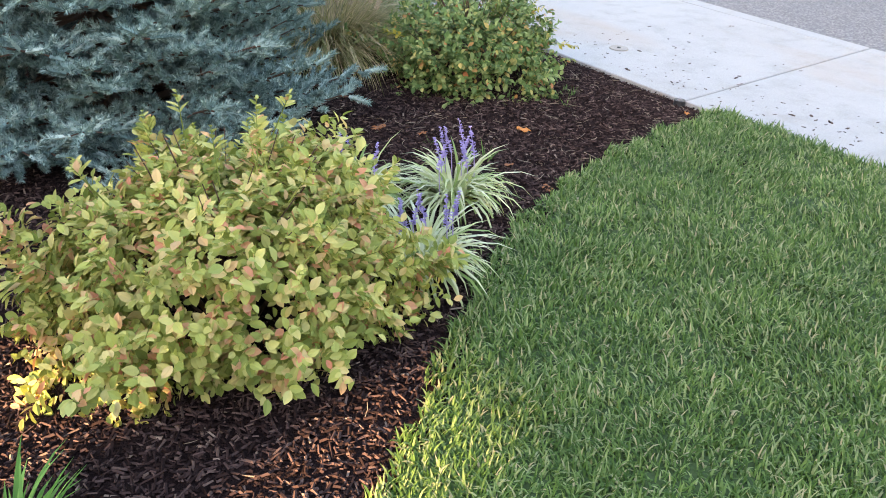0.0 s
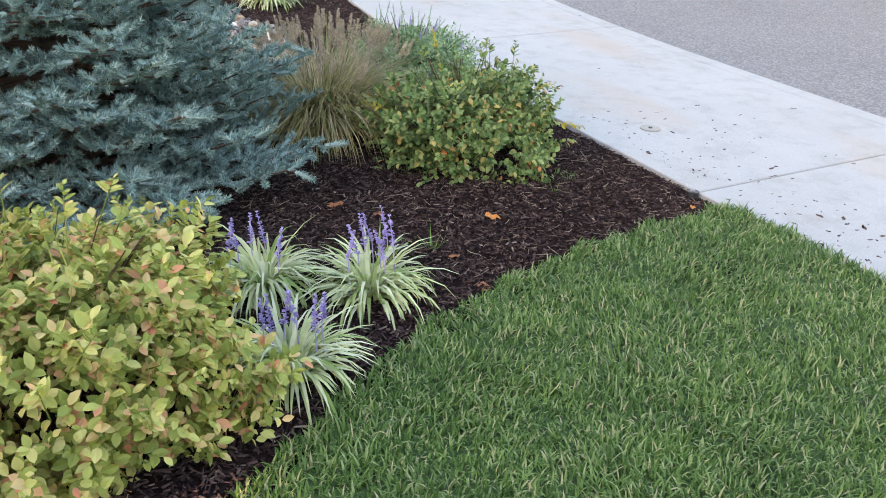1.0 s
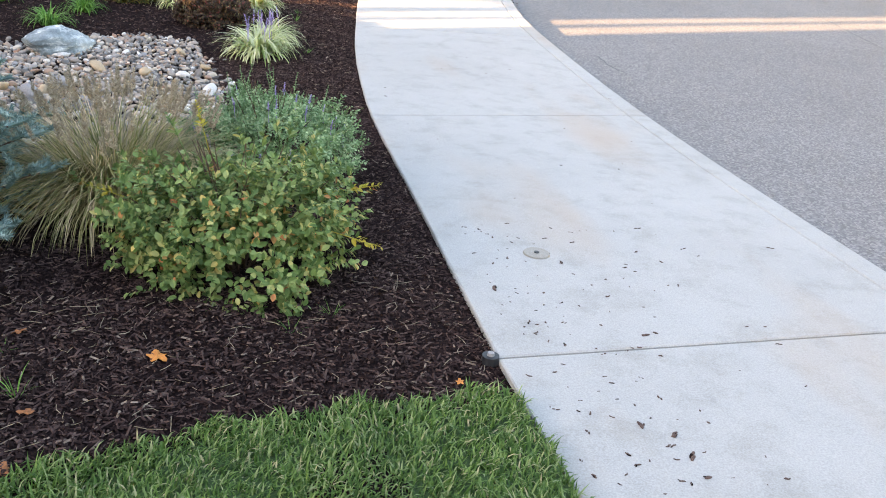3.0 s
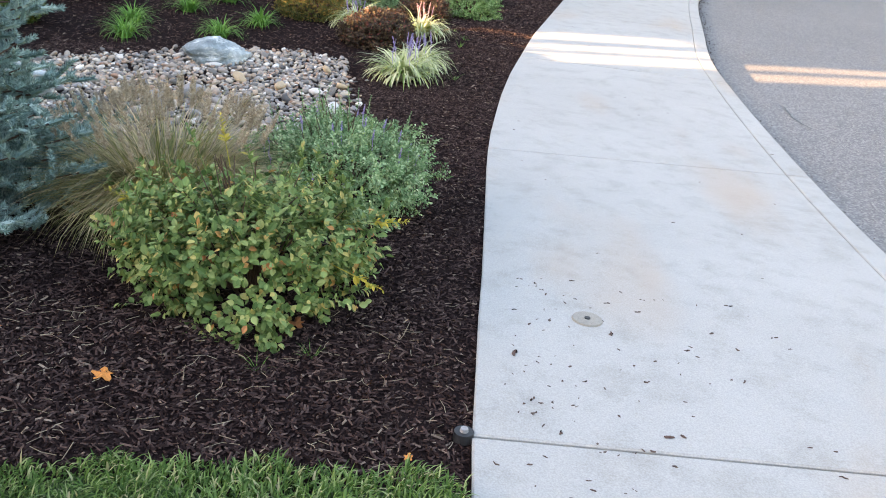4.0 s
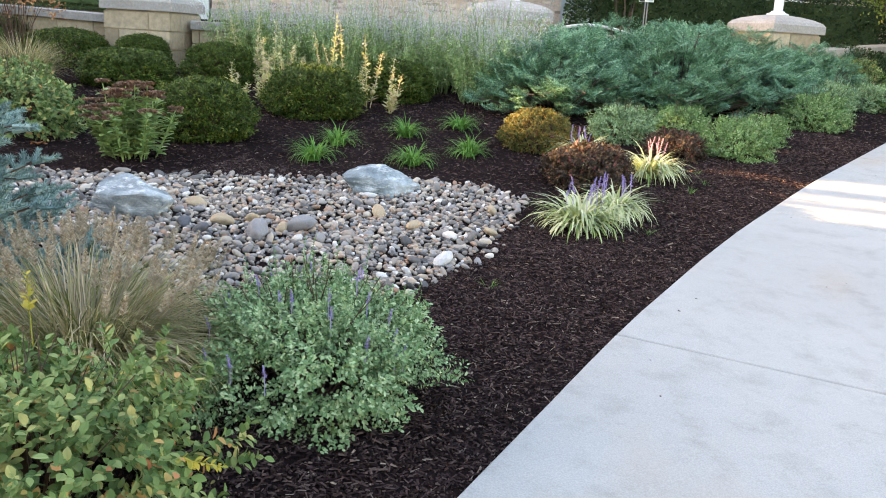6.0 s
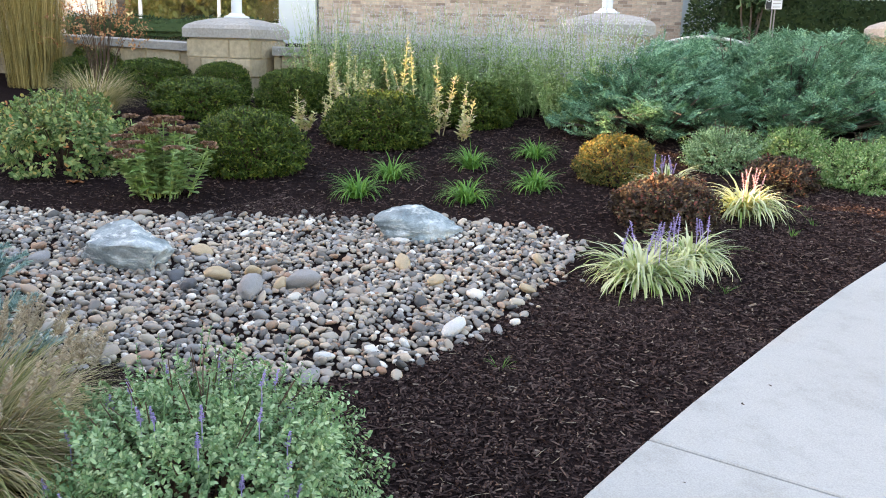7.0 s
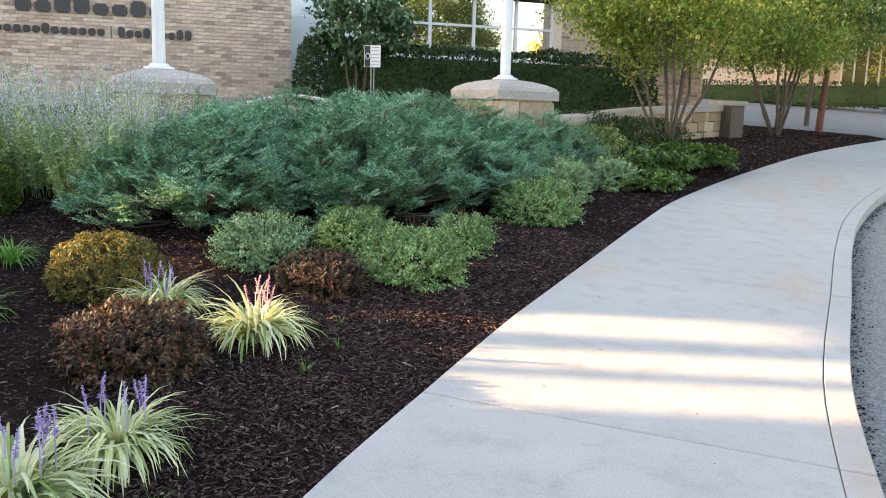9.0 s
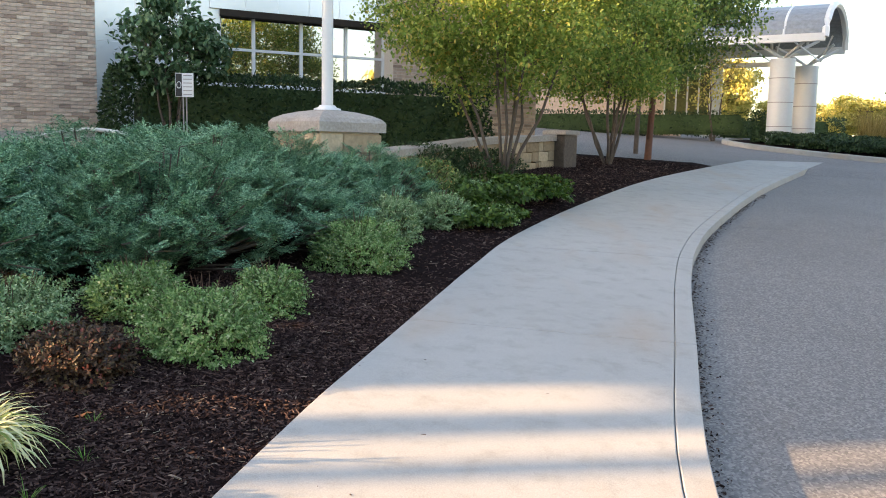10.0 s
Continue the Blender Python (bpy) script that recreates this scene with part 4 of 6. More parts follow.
for k, (x, y, w, h, mat) in enumerate([(3.2, 10.98, 0.43, 0.5, GREYGREEN), (3.3, 11.85, 0.28, 0.42, GREYGREEN), (2.5, 11.55, 0.36, 0.44, GREYGREEN), (2.1, 10.85, 0.42, 0.48, CATMINT), (3.56, 13.35, 0.46, 0.55, GREYGREEN), (3.6, 14.6, 0.38, 0.6, CATMINT), (4.0, 15.6, 0.38, 0.5, CATMINT), (4.3, 17.3, 0.4, 0.45, CATMINT), (4.5, 16.0, 0.3, 0.3, GREYGREEN)]):
    shrub("catmint_mound", at(x, y), w * 0.84, w * 0.8, h * 1.0, mat, "grey-green catmint mound with fine leaves", 60 + k, int(1500 * w / 0.4), 9, 0.0205, 0.55, 0.42, 0.74, 0.5, "catmint mounds", 30, upright=0.5)

# daylily tufts
for k, (x, y) in enumerate([(0.43, 7.98), (0.25, 8.55), (1.12, 8.42), (0.5, 9.3), (1.3, 9.08), (0.68, 10.02)]):
    blade_clump("daylily_tuft", at(x, y, 0.01, 40 * k), 130, 0.3, 0.0125, 1.0, 1.35, LILYBLADE, "small fresh green daylily tuft on mulch", 80 + k, 0.06, "plant", "daylily tufts")


# ---- juniper bank -----------------------------------------------------------
def juniper(name, m, radius, height, fronds, seed):
    """Low spreading juniper: arching fronds laid in tiers, each feathered with fine sprays."""
    r = np.random.default_rng(seed)
    e = thing(name, m, "low spreading blue-green juniper with feathery arching sprays", "juniper", "juniper bank")
    base, tip, nor, stems = [], [], [], []
    tufts = fronds // 5
    for i in range(tufts):
        a = i * 2.399963 + r.normal(0, 0.25)
        k = math.sqrt((i + 0.5) / tufts)
        out = np.array([math.cos(a), math.sin(a), 0])
        rad = radius * (0.05 + 0.95 * k) * (1 + 0.22 * noise.noise(Vector((math.cos(a) * 2 + seed, math.sin(a) * 2, 0))))
        x, y = out[0] * rad, out[1] * rad
        ridge = noise.noise(Vector((x * 2.6 + seed, y * 2.6, 0))) + 0.6 * noise.noise(Vector((x * 6, y * 6 + seed, 4)))
        z1 = height * (1 - 0.72 * min(rad / radius, 1.05) ** 2.6) * (0.86 + 0.42 * ridge)
        if i % 4 == 3:      # sides under the crown's rim
            rad = radius * r.uniform(0.8, 1.02)
            z1 = r.uniform(0.05, 0.5) * height
            k = 1.0
        heart = out * rad + np.array([0, 0, max(z1, 0.06)])
        turn = r.normal(0, 1.1)
        flow = np.array([math.cos(a + turn), math.sin(a + turn), 0])
        aim = unit(flow + np.array([0, 0, 0.45 - 0.3 * k + r.normal(0, 0.15)]))
        root = heart - aim * 0.22
        root[2] = max(root[2], 0.02)
        stems.append([(*(root * np.array([0.5, 0.5, 0.4])), 0.01), (*root, 0.006), (*heart, 0.002)])
        for _ in range(8):
            d = unit(aim + r.normal(0, 0.6, 3) * np.array([1, 1, 0.4]))
            p0 = root + aim * r.uniform(0.0, 0.12) + r.normal(0, 0.025, 3)
            p0[2] = max(p0[2], 0.02)
            p1 = p0 + d * r.uniform(0.11, 0.22)
            p1[2] = max(p1[2], 0.04)
            base.append(p0), tip.append(p1), nor.append(unit(np.array([r.normal(0, 0.3), r.normal(0, 0.3), 1.0])))
    fronds = len(base)
    base, tip, nor = np.array(base), np.array(tip), np.array(nor)
    # each frond: side twiglets that shorten towards the tip, each set with short scale sprays
    tw, per = 14, 8
    i = np.repeat(np.arange(fronds), tw * per)
    j = np.tile(np.repeat(np.arange(tw), per), fronds)
    q = np.tile(np.arange(per), fronds * tw)
    f = 0.12 + 0.88 * (j / (tw - 1))
    ax = unit(tip - base)[i]
    side = unit(np.cross(ax, nor[i])) * np.where(j % 2, 1, -1)[:, None]
    td = unit(ax * 0.9 + side * 0.8 + nor[i] * r.uniform(-0.1, 0.35, len(i))[:, None])
    tl = (0.085 * (1 - 0.65 * f) + 0.012) * r.uniform(0.8, 1.15, len(i))
    pos = base[i] + (tip - base)[i] * f[:, None] + nor[i] * (0.05 * f ** 2)[:, None] + td * (tl * (q + 0.5) / per)[:, None]
    way = unit(td + np.cross(td, nor[i]) * np.where(q % 2, 0.75, -0.75)[:, None] + r.normal(0, 0.25, (len(i), 3)))
    ln = r.uniform(0.014, 0.027, len(i))[:, None]
    s = unit(np.cross(way, nor[i] + r.normal(0, 0.3, (len(i), 3)))) * 0.0044
    V = np.stack([pos, pos + way * ln * 0.5 + s, pos + way * ln, pos + way * ln * 0.5 - s], 1).reshape(-1, 3)
    child("foliage", fast_mesh("foliage", V, np.arange(len(V)).reshape(-1, 4)), JUNIPER, e)
    child("branchwork", fast_mesh("branchwork", *tubes(stems, 4)), BARK, e)
    return e


jun_a = juniper("spreading_juniper", at(0.95, 11.85, 0.0, 0), 0.95, 0.85, 900, 91)
jun_b = juniper("spreading_juniper", at(2.05, 12.85, 0.0, 40), 1.05, 0.95, 1100, 92)
for k, (x, y, s, sz) in enumerate([(0.75, 12.6, 1.0, 1.0), (1.35, 13.2, 1.1, 1.0), (2.65, 13.9, 0.95, 0.8), (1.9, 14.2, 1.1, 0.95), (2.75, 15.0, 0.95, 0.8), (2.2, 15.2, 0.95, 0.9), (0.9, 14.0, 1.0, 0.95), (3.15, 16.0, 0.75, 0.75), (1.65, 12.3, 0.8, 0.85), (1.6, 15.0, 0.9, 0.9), (0.2, 13.3, 1.0, 0.95)]):
    copy_thing((jun_a, jun_b)[k % 2], at(x, y, 0, 77 * k + 30, s, sz))


# ---- russian sage, tall grasses, pale spires ---------------------------------
def sage(m, seed):
    r = np.random.default_rng(seed)
    e = thing("russian_sage", m, "hazy russian sage with thin grey-green stems and lavender plumes", "perennial", "russian sage drift")
    n = 95
    a, rr = r.uniform(0, 6.283, n), np.sqrt(r.uniform(0, 1, n)) * 0.34
    base = np.stack([np.cos(a) * rr, np.sin(a) * rr, np.zeros(n)], 1)
    lean = unit(base + r.normal(0, 0.08, (n, 3))) * 0.34 * r.uniform(0.1, 1.3, n)[:, None]
    lean[:, 2] = 1
    H = r.uniform(0.65, 1.2, n)
    tip = base + lean * H[:, None]
    stalk = tubes([[(*b, 0.0042), (*((b + t) / 2 + r.normal(0, 0.025, 3)), 0.0035), (*t, 0.0016)] for b, t in zip(base, tip)], 3)
    per = 46
    i = np.repeat(np.arange(n), per)
    f = r.uniform(0.08, 0.68, len(i))[:, None]
    pos = base[i] + (tip - base)[i] * f
    way = unit(np.cross(lean[i], r.normal(size=(len(i), 3))) + np.array([0, 0, 0.6]))
    lf = leaves(pos, way, np.tile([0, 0, 1.0], (len(i), 1)) + r.normal(0, 0.5, (len(i), 3)), r.uniform(0.03, 0.075, len(i)), 0.013)
    child("branchwork", fast_mesh("branchwork", *join(stalk, lf)), SAGE, e)
    per = 26
    i = np.repeat(np.arange(n), per)
    f = r.uniform(0.66, 1.02, len(i))[:, None]
    pos = base[i] + (tip - base)[i] * f + r.normal(0, 0.026, (len(i), 3))
    way = unit(r.normal(size=(len(i), 3)) + np.array([0, 0, 0.5]))
    child("bloom_haze", fast_mesh("bloom_haze", *leaves(pos, way, r.normal(size=(len(i), 3)), r.uniform(0.011, 0.022, len(i)), 0.009)), SAGEBLOOM, e, "pale lavender bloom haze")
    return e


sage_a = sage(at(-2.65, 11.2), 101)
sage_b = sage(at(-1.9, 11.45, 0, 30), 102)
for k, (x, y) in enumerate([(-1.3, 11.75), (-0.7, 12.0), (-0.1, 12.3), (0.3, 12.0), (-2.3, 11.7), (-1.6, 12.1), (-0.9, 12.5), (0.15, 11.65), (-3.1, 11.05)]):
    copy_thing((sage_a, sage_b)[k % 2], at(x, y, 0, 65 * k + 10, 1.0, 0.95 + 0.06 * (k % 3)))

blade_clump("feather_reed_grass", at(-6.6, 9.1), 1500, 2.4, 0.006, 0.22, 0.16, TALLGRASS, "tall upright golden feather reed grass", 111, 0.34)
blade_clump("feather_reed_grass", at(-7.5, 8.7), 1100, 2.3, 0.006, 0.22, 0.16, TALLGRASS, "tall upright golden feather reed grass", 112, 0.3)
blade_clump("fountain_grass", at(-3.75, 8.3), 1500, 0.75, 0.006, 0.8, 0.9, DRYGRASS, "arching tan fountain grass clump beside boxwood", 113, 0.12)
shrub("green_spirea", at(-1.95, 6.95), 0.55, 0.5, 0.66, GREENLEAF, "loose green and yellow spirea beside river stones", 114, 620, 9, 0.042, 0.6, 0.45, 0.72, 0.45, upright=0.45)
shrub("green_spirea", at(-2.9, 7.5), 0.5, 0.5, 0.62, GREENLEAF, "loose green and yellow spirea behind another", 115, 520, 9, 0.042, 0.6, 0.45, 0.72, 0.45, upright=0.45)
shrub("russet_shrub", at(-5.2, 9.25), 0.6, 0.5, 1.5, leafy("russet_leaf", [(0.0, (0.3, 0.1, 0.05)), (0.6, (0.5, 0.25, 0.12)), (1.0, (0.6, 0.4, 0.2))], 0.5, 0.3), "thin airy shrub with russet autumn leaves", 116, 220, 5, 0.04, 0.5, 0.5, 0.0, 0.6)


def pale_spire(x, y, h, lean, seed):
    r = np.random.default_rng(seed)
    e = thing("pale_flower_spire", at(x, y, 0, seed * 40), "pale yellow-green flower spire lit by low sun", "perennial", "pale spires")
    stalks, pos, way, ln = [], [], [], []
    for k in range(3):
        a = r.uniform(0, 6.283)
        d = unit(np.array([math.cos(a) * 0.25 * k, math.sin(a) * 0.25 * k, 1.0]) + np.array([lean, 0, 0]))
        L = h * (1 - 0.22 * k)
        b = np.array([math.cos(a) * 0.03 * k, math.sin(a) * 0.03 * k, 0])
        stalks.append([(*b, 0.006), (*(b + d * L), 0.002)])
        n = 95
        f = r.uniform(0.12, 1.0, n)
        aa = r.uniform(0, 6.283, n)
        pos.append(b + np.outer(f * L, d) + r.normal(0, 0.014, (n, 3)))
        way.append(np.stack([np.cos(aa), np.sin(aa), np.full(n, 0.7)], 1))
        ln.append((0.055 * (1 - f) + 0.026) * r.uniform(0.4, 1.5, n))
    child("branchwork", fast_mesh("branchwork", *tubes(stalks, 5)), MULLEIN, e)
    pos, way, ln = np.concatenate(pos), np.concatenate(way), np.concatenate(ln)
    child("leafage", fast_mesh("leafage", *leaves(pos, way, np.tile([0, 0, 1.0], (len(pos), 1)), ln, ln * 0.45)), MULLEIN, e)


for k, (x, y, h) in enumerate([(-1.0, 10.05, 1.02), (-0.62, 10.25, 0.82), (-1.55, 9.6, 0.72), (-2.0, 10.3, 0.85), (-2.9, 10.75, 1.0), (-1.3, 9.9, 0.5), (-3.2, 10.9, 0.85), (-1.75, 9.35, 0.45), (-0.3, 10.2, 0.6), (-0.85, 10.15, 0.9), (-2.5, 10.55, 0.9), (-2.05, 10.5, 0.7), (-3.0, 10.45, 0.6), (-1.5, 10.0, 0.62)]):
    pale_spire(x, y, h, 0.08 * (-1) ** k, k + 1)


def sedum(m, seed):
    r = np.random.default_rng(seed)
    e = thing("autumn_sedum", m, "upright sedum with fleshy green leaves and russet flower heads", "perennial")
    n = 46
    a, k = r.uniform(0, 6.283, n), np.sqrt(r.uniform(0, 1, n))
    tip = np.stack([np.cos(a) * 0.36 * k, np.sin(a) * 0.36 * k, 0.56 - 0.24 * k ** 2 + r.normal(0, 0.045, n)], 1)
    base = tip * np.array([0.5, 0.5, 0])
    child("branchwork", fast_mesh("branchwork", *tubes([[(*b, 0.006), (*t, 0.004)] for b, t in zip(base, tip)], 5)), SEDUMLEAF, e)
    i = np.repeat(np.arange(n), 36)
    f = r.uniform(0.12, 0.95, len(i))[:, None]
    pos = base[i] + (tip - base)[i] * f
    aa = r.uniform(0, 6.283, len(i))
    way = np.stack([np.cos(aa), np.sin(aa), r.uniform(0, 0.7, len(i))], 1)
    child("leafage", fast_mesh("leafage", *leaves(pos, way, np.tile([0, 0, 1.0], (len(i), 1)), r.uniform(0.055, 0.095, len(i)), 0.046)), SEDUMLEAF, e)
    for t in tip:
        m2 = 60
        aa, q = r.uniform(0, 6.283, m2), np.sqrt(r.uniform(0, 1, m2)) * r.uniform(0.038, 0.068)
        pos = t + np.stack([np.cos(aa) * q, np.sin(aa) * q, 0.02 - q * q * 5], 1)
        way = np.stack([np.cos(aa), np.sin(aa), np.full(m2, 0.9)], 1)
        child("flower_head", fast_mesh("flower_head", *leaves(pos, way, r.normal(size=(m2, 3)) + np.array([0, 0, 1]), 0.028, 0.022)), SEDUMHEAD, e)


sedum(at(-0.55, 6.97), 121)
for k, (x, y, s) in enumerate([(2.23, 2.72, 0.9), (2.12, 3.0, 0.5), (2.95, 6.27, 0.8), (3.3, 7.9, 0.8), (3.25, 9.2, 0.8), (3.28, 9.55, 0.7), (3.05, 3.1, 0.6), (3.12, 9.9, 0.7), (3.2, 3.22, 0.6)]):
    blade_clump("grass_sprout", at(x, y, 0, 33 * k, s), 14, 0.15, 0.005, 0.8, 0.6, LILYBLADE, "small yellow-green weed sprout in mulch", 130 + k, 0.015, "weed", "weed sprouts", 4)
blade_clump("daylily_tuft", at(0.05, 1.5, 0, 0), 60, 0.24, 0.014, 0.8, 0.7, LILYBLADE, "fresh green daylily tuft beside the lawn", 140, 0.06)
# twigs and bloom on the near shrubs
for ob, mat, n, rad, hh, seed in ((bpy.data.objects["catmint"], PURPLE, 26, 0.42, 0.5, 5),):
    rr = random.Random(seed)
    spots = []
    for _ in range(n):
        a, q = rr.uniform(0, 6.28), math.sqrt(rr.uniform(0.1, 1)) * rad
        spots.append((math.cos(a) * q, math.sin(a) * q, hh * (1 - 0.55 * (q / rad) ** 2), a))
    bloom_spikes(ob, spots, 0.05, 0.009, mat, seed)


# ---- trees and hedges ------------------------------------------------------------
def tree(name, m, label, stems, trunk_r, crown, height, base_h, leafmat, clusters, per, leaf, seed, barkmat=None, category="tree", spread=0.7, clump=0.26):
    """Stems fork into limbs; leaf clusters sit on the limb ends within an uneven crown."""
    r = np.random.default_rng(seed)
    e = thing(name, m, label, category)
    C = np.array([0, 0, (height + base_h) / 2])
    half = np.array([crown, crown, (height - base_h) / 2])
    tips = []
    while len(tips) < clusters:
        u = r.uniform(-1, 1, 3)
        q = np.linalg.norm(u)
        lim = 0.9 + 0.3 * noise.noise(Vector((*(u * 1.6 + seed),)))
        if 0.35 < q < lim:
            tips.append(C + u * half)
    tips = np.array(tips)
    paths = []
    forks = []
    for s in range(stems):
        a = s * 6.283 / stems + r.normal(0, 0.3)
        d = np.array([math.cos(a), math.sin(a), 0])
        top = d * crown * (r.uniform(0.25, spread) if stems > 1 else 0.04) + np.array([0, 0, base_h + (height - base_h) * r.uniform(0.35, 0.6)])
        b = d * trunk_r * (1.2 if stems > 1 else 0)
        pts = [b + (top - b) * f + np.array([0, 0, -0.12 * math.sin(f * 3.14)]) * (1 if stems > 1 else 0) + r.normal(0, 0.03, 3) * min(f * 3, 1) for f in np.linspace(0, 1, 6)]
        paths.append([(*p, trunk_r * (1 - 0.65 * f)) for p, f in zip(pts, np.linspace(0, 1, 6))])
        forks += pts[2:]
    forks = np.array(forks)
    limbs = []
    for t in tips[: min(clusters, 130)]:
        j = np.argmin(np.linalg.norm(forks - t, axis=1) + 0.6 * np.maximum(forks[:, 2] - t[2], 0))
        f0 = forks[j]
        mid = (f0 + t) / 2 + r.normal(0, 0.08, 3)
        limbs.append([(*f0, trunk_r * 0.3), (*mid, trunk_r * 0.18), (*t, trunk_r * 0.05)])
    bm_ = barkmat or BARK
    for k, pth in enumerate(paths):
        child("trunk", fast_mesh("trunk", *tubes([pth], 8)), bm_, e, "", True)
    child("branchwork", fast_mesh("branchwork", *tubes(limbs, 5)), bm_, e)
    i = np.repeat(np.arange(len(tips)), per)
    n = len(i)
    size = clump
    pos = tips[i] + r.normal(0, 1, (n, 3)) * size * np.array([1, 1, 0.6])
    way = unit(r.normal(size=(n, 3)) + np.array([0, 0, -0.4]))
    ln = leaf * r.uniform(0.6, 1.25, n)
    child("crown", fast_mesh("crown", *leaves(pos, way, r.normal(0, 0.5, (n, 3)) + np.array([0, 0, 1.0]), ln, ln * 0.6)), leafmat, e)
    return e


tree("amur_maple", at(4.45, 19.4), "small multi-stemmed maple with yellowing leaves by the wall", 9, 0.03, 2.1, 4.3, 1.25, TREELEAF, 330, 150, 0.062, 201, clump=0.2)
tree("amur_maple", at(6.3, 24.0), "small multi-stemmed maple with green leaves on mulch", 8, 0.035, 1.75, 4.1, 1.2, TREELEAF, 210, 150, 0.068, 202, clump=0.2)
tree("pear_tree", at(7.3, 25.9), "dark green street tree with a single red-brown trunk", 1, 0.08, 2.5, 7.0, 1.55, TREEDARK, 400, 140, 0.085, 203, surface("red_bark", (0.12, 0.05, 0.035), (0.25, 0.12, 0.08), 12, 0.9, 0.6))
tree("pear_tree", at(7.2, 27.6), "dark green street tree turning gold at its top", 1, 0.06, 2.2, 8.0, 4.2, TREELEAF, 200, 70, 0.12, 204)


def hedge_box(name, m, lx, ly, lz, mat, label, seed, n, leaf):
    r = np.random.default_rng(seed)
    e = thing(name, m, label, "hedge")
    u = r.uniform(-1, 1, (n, 3))
    ax = r.choice(3, n, p=[0.2, 0.5, 0.3])
    s = np.sign(u[np.arange(n), ax])
    u[np.arange(n), ax] = s * (1 - 0.12 * r.uniform(0, 1, n) ** 2)
    u[:, 2] = np.where(u[:, 2] < -0.99, 1, u[:, 2])
    p = u * np.array([lx, ly, lz]) / 2 + np.array([0, 0, lz / 2])
    p += np.array([[0.12 * noise.noise(Vector(q) * 1.3), 0.12 * noise.noise(Vector(q) * 1.3 + Vector((9, 0, 0))), 0.12 * noise.noise(Vector(q) * 1.3 + Vector((0, 9, 0)))] for q in p])
    nor = np.zeros((n, 3))
    nor[np.arange(n), ax] = s
    ln = leaf * r.uniform(0.6, 1.3, n)
    child("foliage", fast_mesh("foliage", *leaves(p, unit(nor + r.normal(0, 0.8, (n, 3))), nor + r.normal(0, 0.5, (n, 3)), ln, ln * 0.45)), mat, e)
    bm = bmesh.new()
    box(bm, -lx / 2 * 0.86, lx / 2 * 0.86, -ly / 2 * 0.82, ly / 2 * 0.82, 0, lz * 0.88, 0.1)
    part("core", bm, HEDGE, e)
    return e


def front(s, off, h=0.0, turn=0.0):
    """A pose before the building's front: s along it, off towards the garden."""
    p = FM @ Vector((s, -off, 0))
    q = W(p.x, p.y, h)
    return Matrix.Translation((p.x, p.y, q.z)) @ Matrix.Rotation(math.atan2(FD.y, FD.x) + radians(turn), 4, "Z")


hedge_box("yew_hedge", front(3.6, 1.2, -0.3), 7.2, 1.3, 1.62, HEDGE, "tall dark clipped yew hedge under the windows", 211, 26000, 0.075)
hedge_box("low_hedge", front(-11.0, 1.0, 0.1), 4.5, 0.6, 0.4, HEDGE, "low dark hedge under the wide windows", 213, 4500, 0.05)
tree("sweetbay", front(0.95, 1.9, -0.05), "dark glossy multi-stemmed shrub beside the brick wall", 7, 0.028, 0.95, 2.75, 0.95, MAGNOLIA, 80, 46, 0.12, 214, BARK, "shrub", 0.4, 0.12)
# planting beneath the wall near the maples
shrub("golden_shrub", at(3.5, 17.3), 0.5, 0.45, 0.62, GREENLEAF, "yellow-green shrub before the garden wall", 221, 700, 7, 0.035, 0.5, 0.2, 0.3)
shrub("dark_shrub", at(3.2, 18.6), 0.75, 0.6, 0.72, HEDGE, "dark evergreen shrub along the garden wall", 222, 1000, 7, 0.04, 0.5, 0.2, 0.3)
shrub("dark_shrub", at(4.0, 19.6), 0.7, 0.6, 0.6, HEDGE, "dark evergreen shrub below the maple", 223, 900, 7, 0.04, 0.5, 0.2, 0.3)
shrub("ivy_patch", at(4.62, 17.9, 0, -16), 0.62, 1.35, 0.4, IVY, "low glossy green ivy spilling towards the walk", 224, 1900, 6, 0.05, 0.8, 0.5, 0.3, 0.3, "", 30, 0.06, "groundcover", 0.3, 2.0)
shrub("ivy_patch", at(4.42, 16.15, 0, -14), 0.34, 0.7, 0.24, IVY, "low bright green ivy beside the walk", 225, 700, 6, 0.05, 0.8, 0.5, 0.3, 0.3, "", 20, 0.06, "groundcover", 0.3, 2.0)


def grass_plumes(e, n, rad, h, seed):
    """Bottle-brush seed heads on fine stalks above a grass clump."""
    r = np.random.default_rng(seed)
    for k in range(n):
        a, q = r.uniform(0, 6.283), math.sqrt(r.uniform(0, 1)) * rad
        x, y, z = math.cos(a) * q, math.sin(a) * q, h * (1 - 0.25 * (q / rad) ** 2) * r.uniform(0.9, 1.05)
        m = 110
        f = r.uniform(0, 1, m)
        aa = r.uniform(0, 6.283, m)
        d = unit(np.array([math.cos(a) * 0.5 * q / rad, math.sin(a) * 0.5 * q / rad, 1.0]))
        p = np.array([x, y, z]) + np.outer(f * 0.1, d)
        w = np.stack([np.cos(aa), np.sin(aa), np.full(m, 0.8)], 1)
        v1 = leaves(p, w, r.normal(size=(m, 3)), 0.019 * (1.2 - f * 0.7), 0.004)
        v2 = tubes([[(x * 0.2, y * 0.2, 0.05, 0.0016), (x * 0.7, y * 0.7, z * 0.7, 0.0014), (x, y, z, 0.001)]], 3)
        child("seed_head", fast_mesh("seed_head", *join(v1, v2)), PLUME, e)


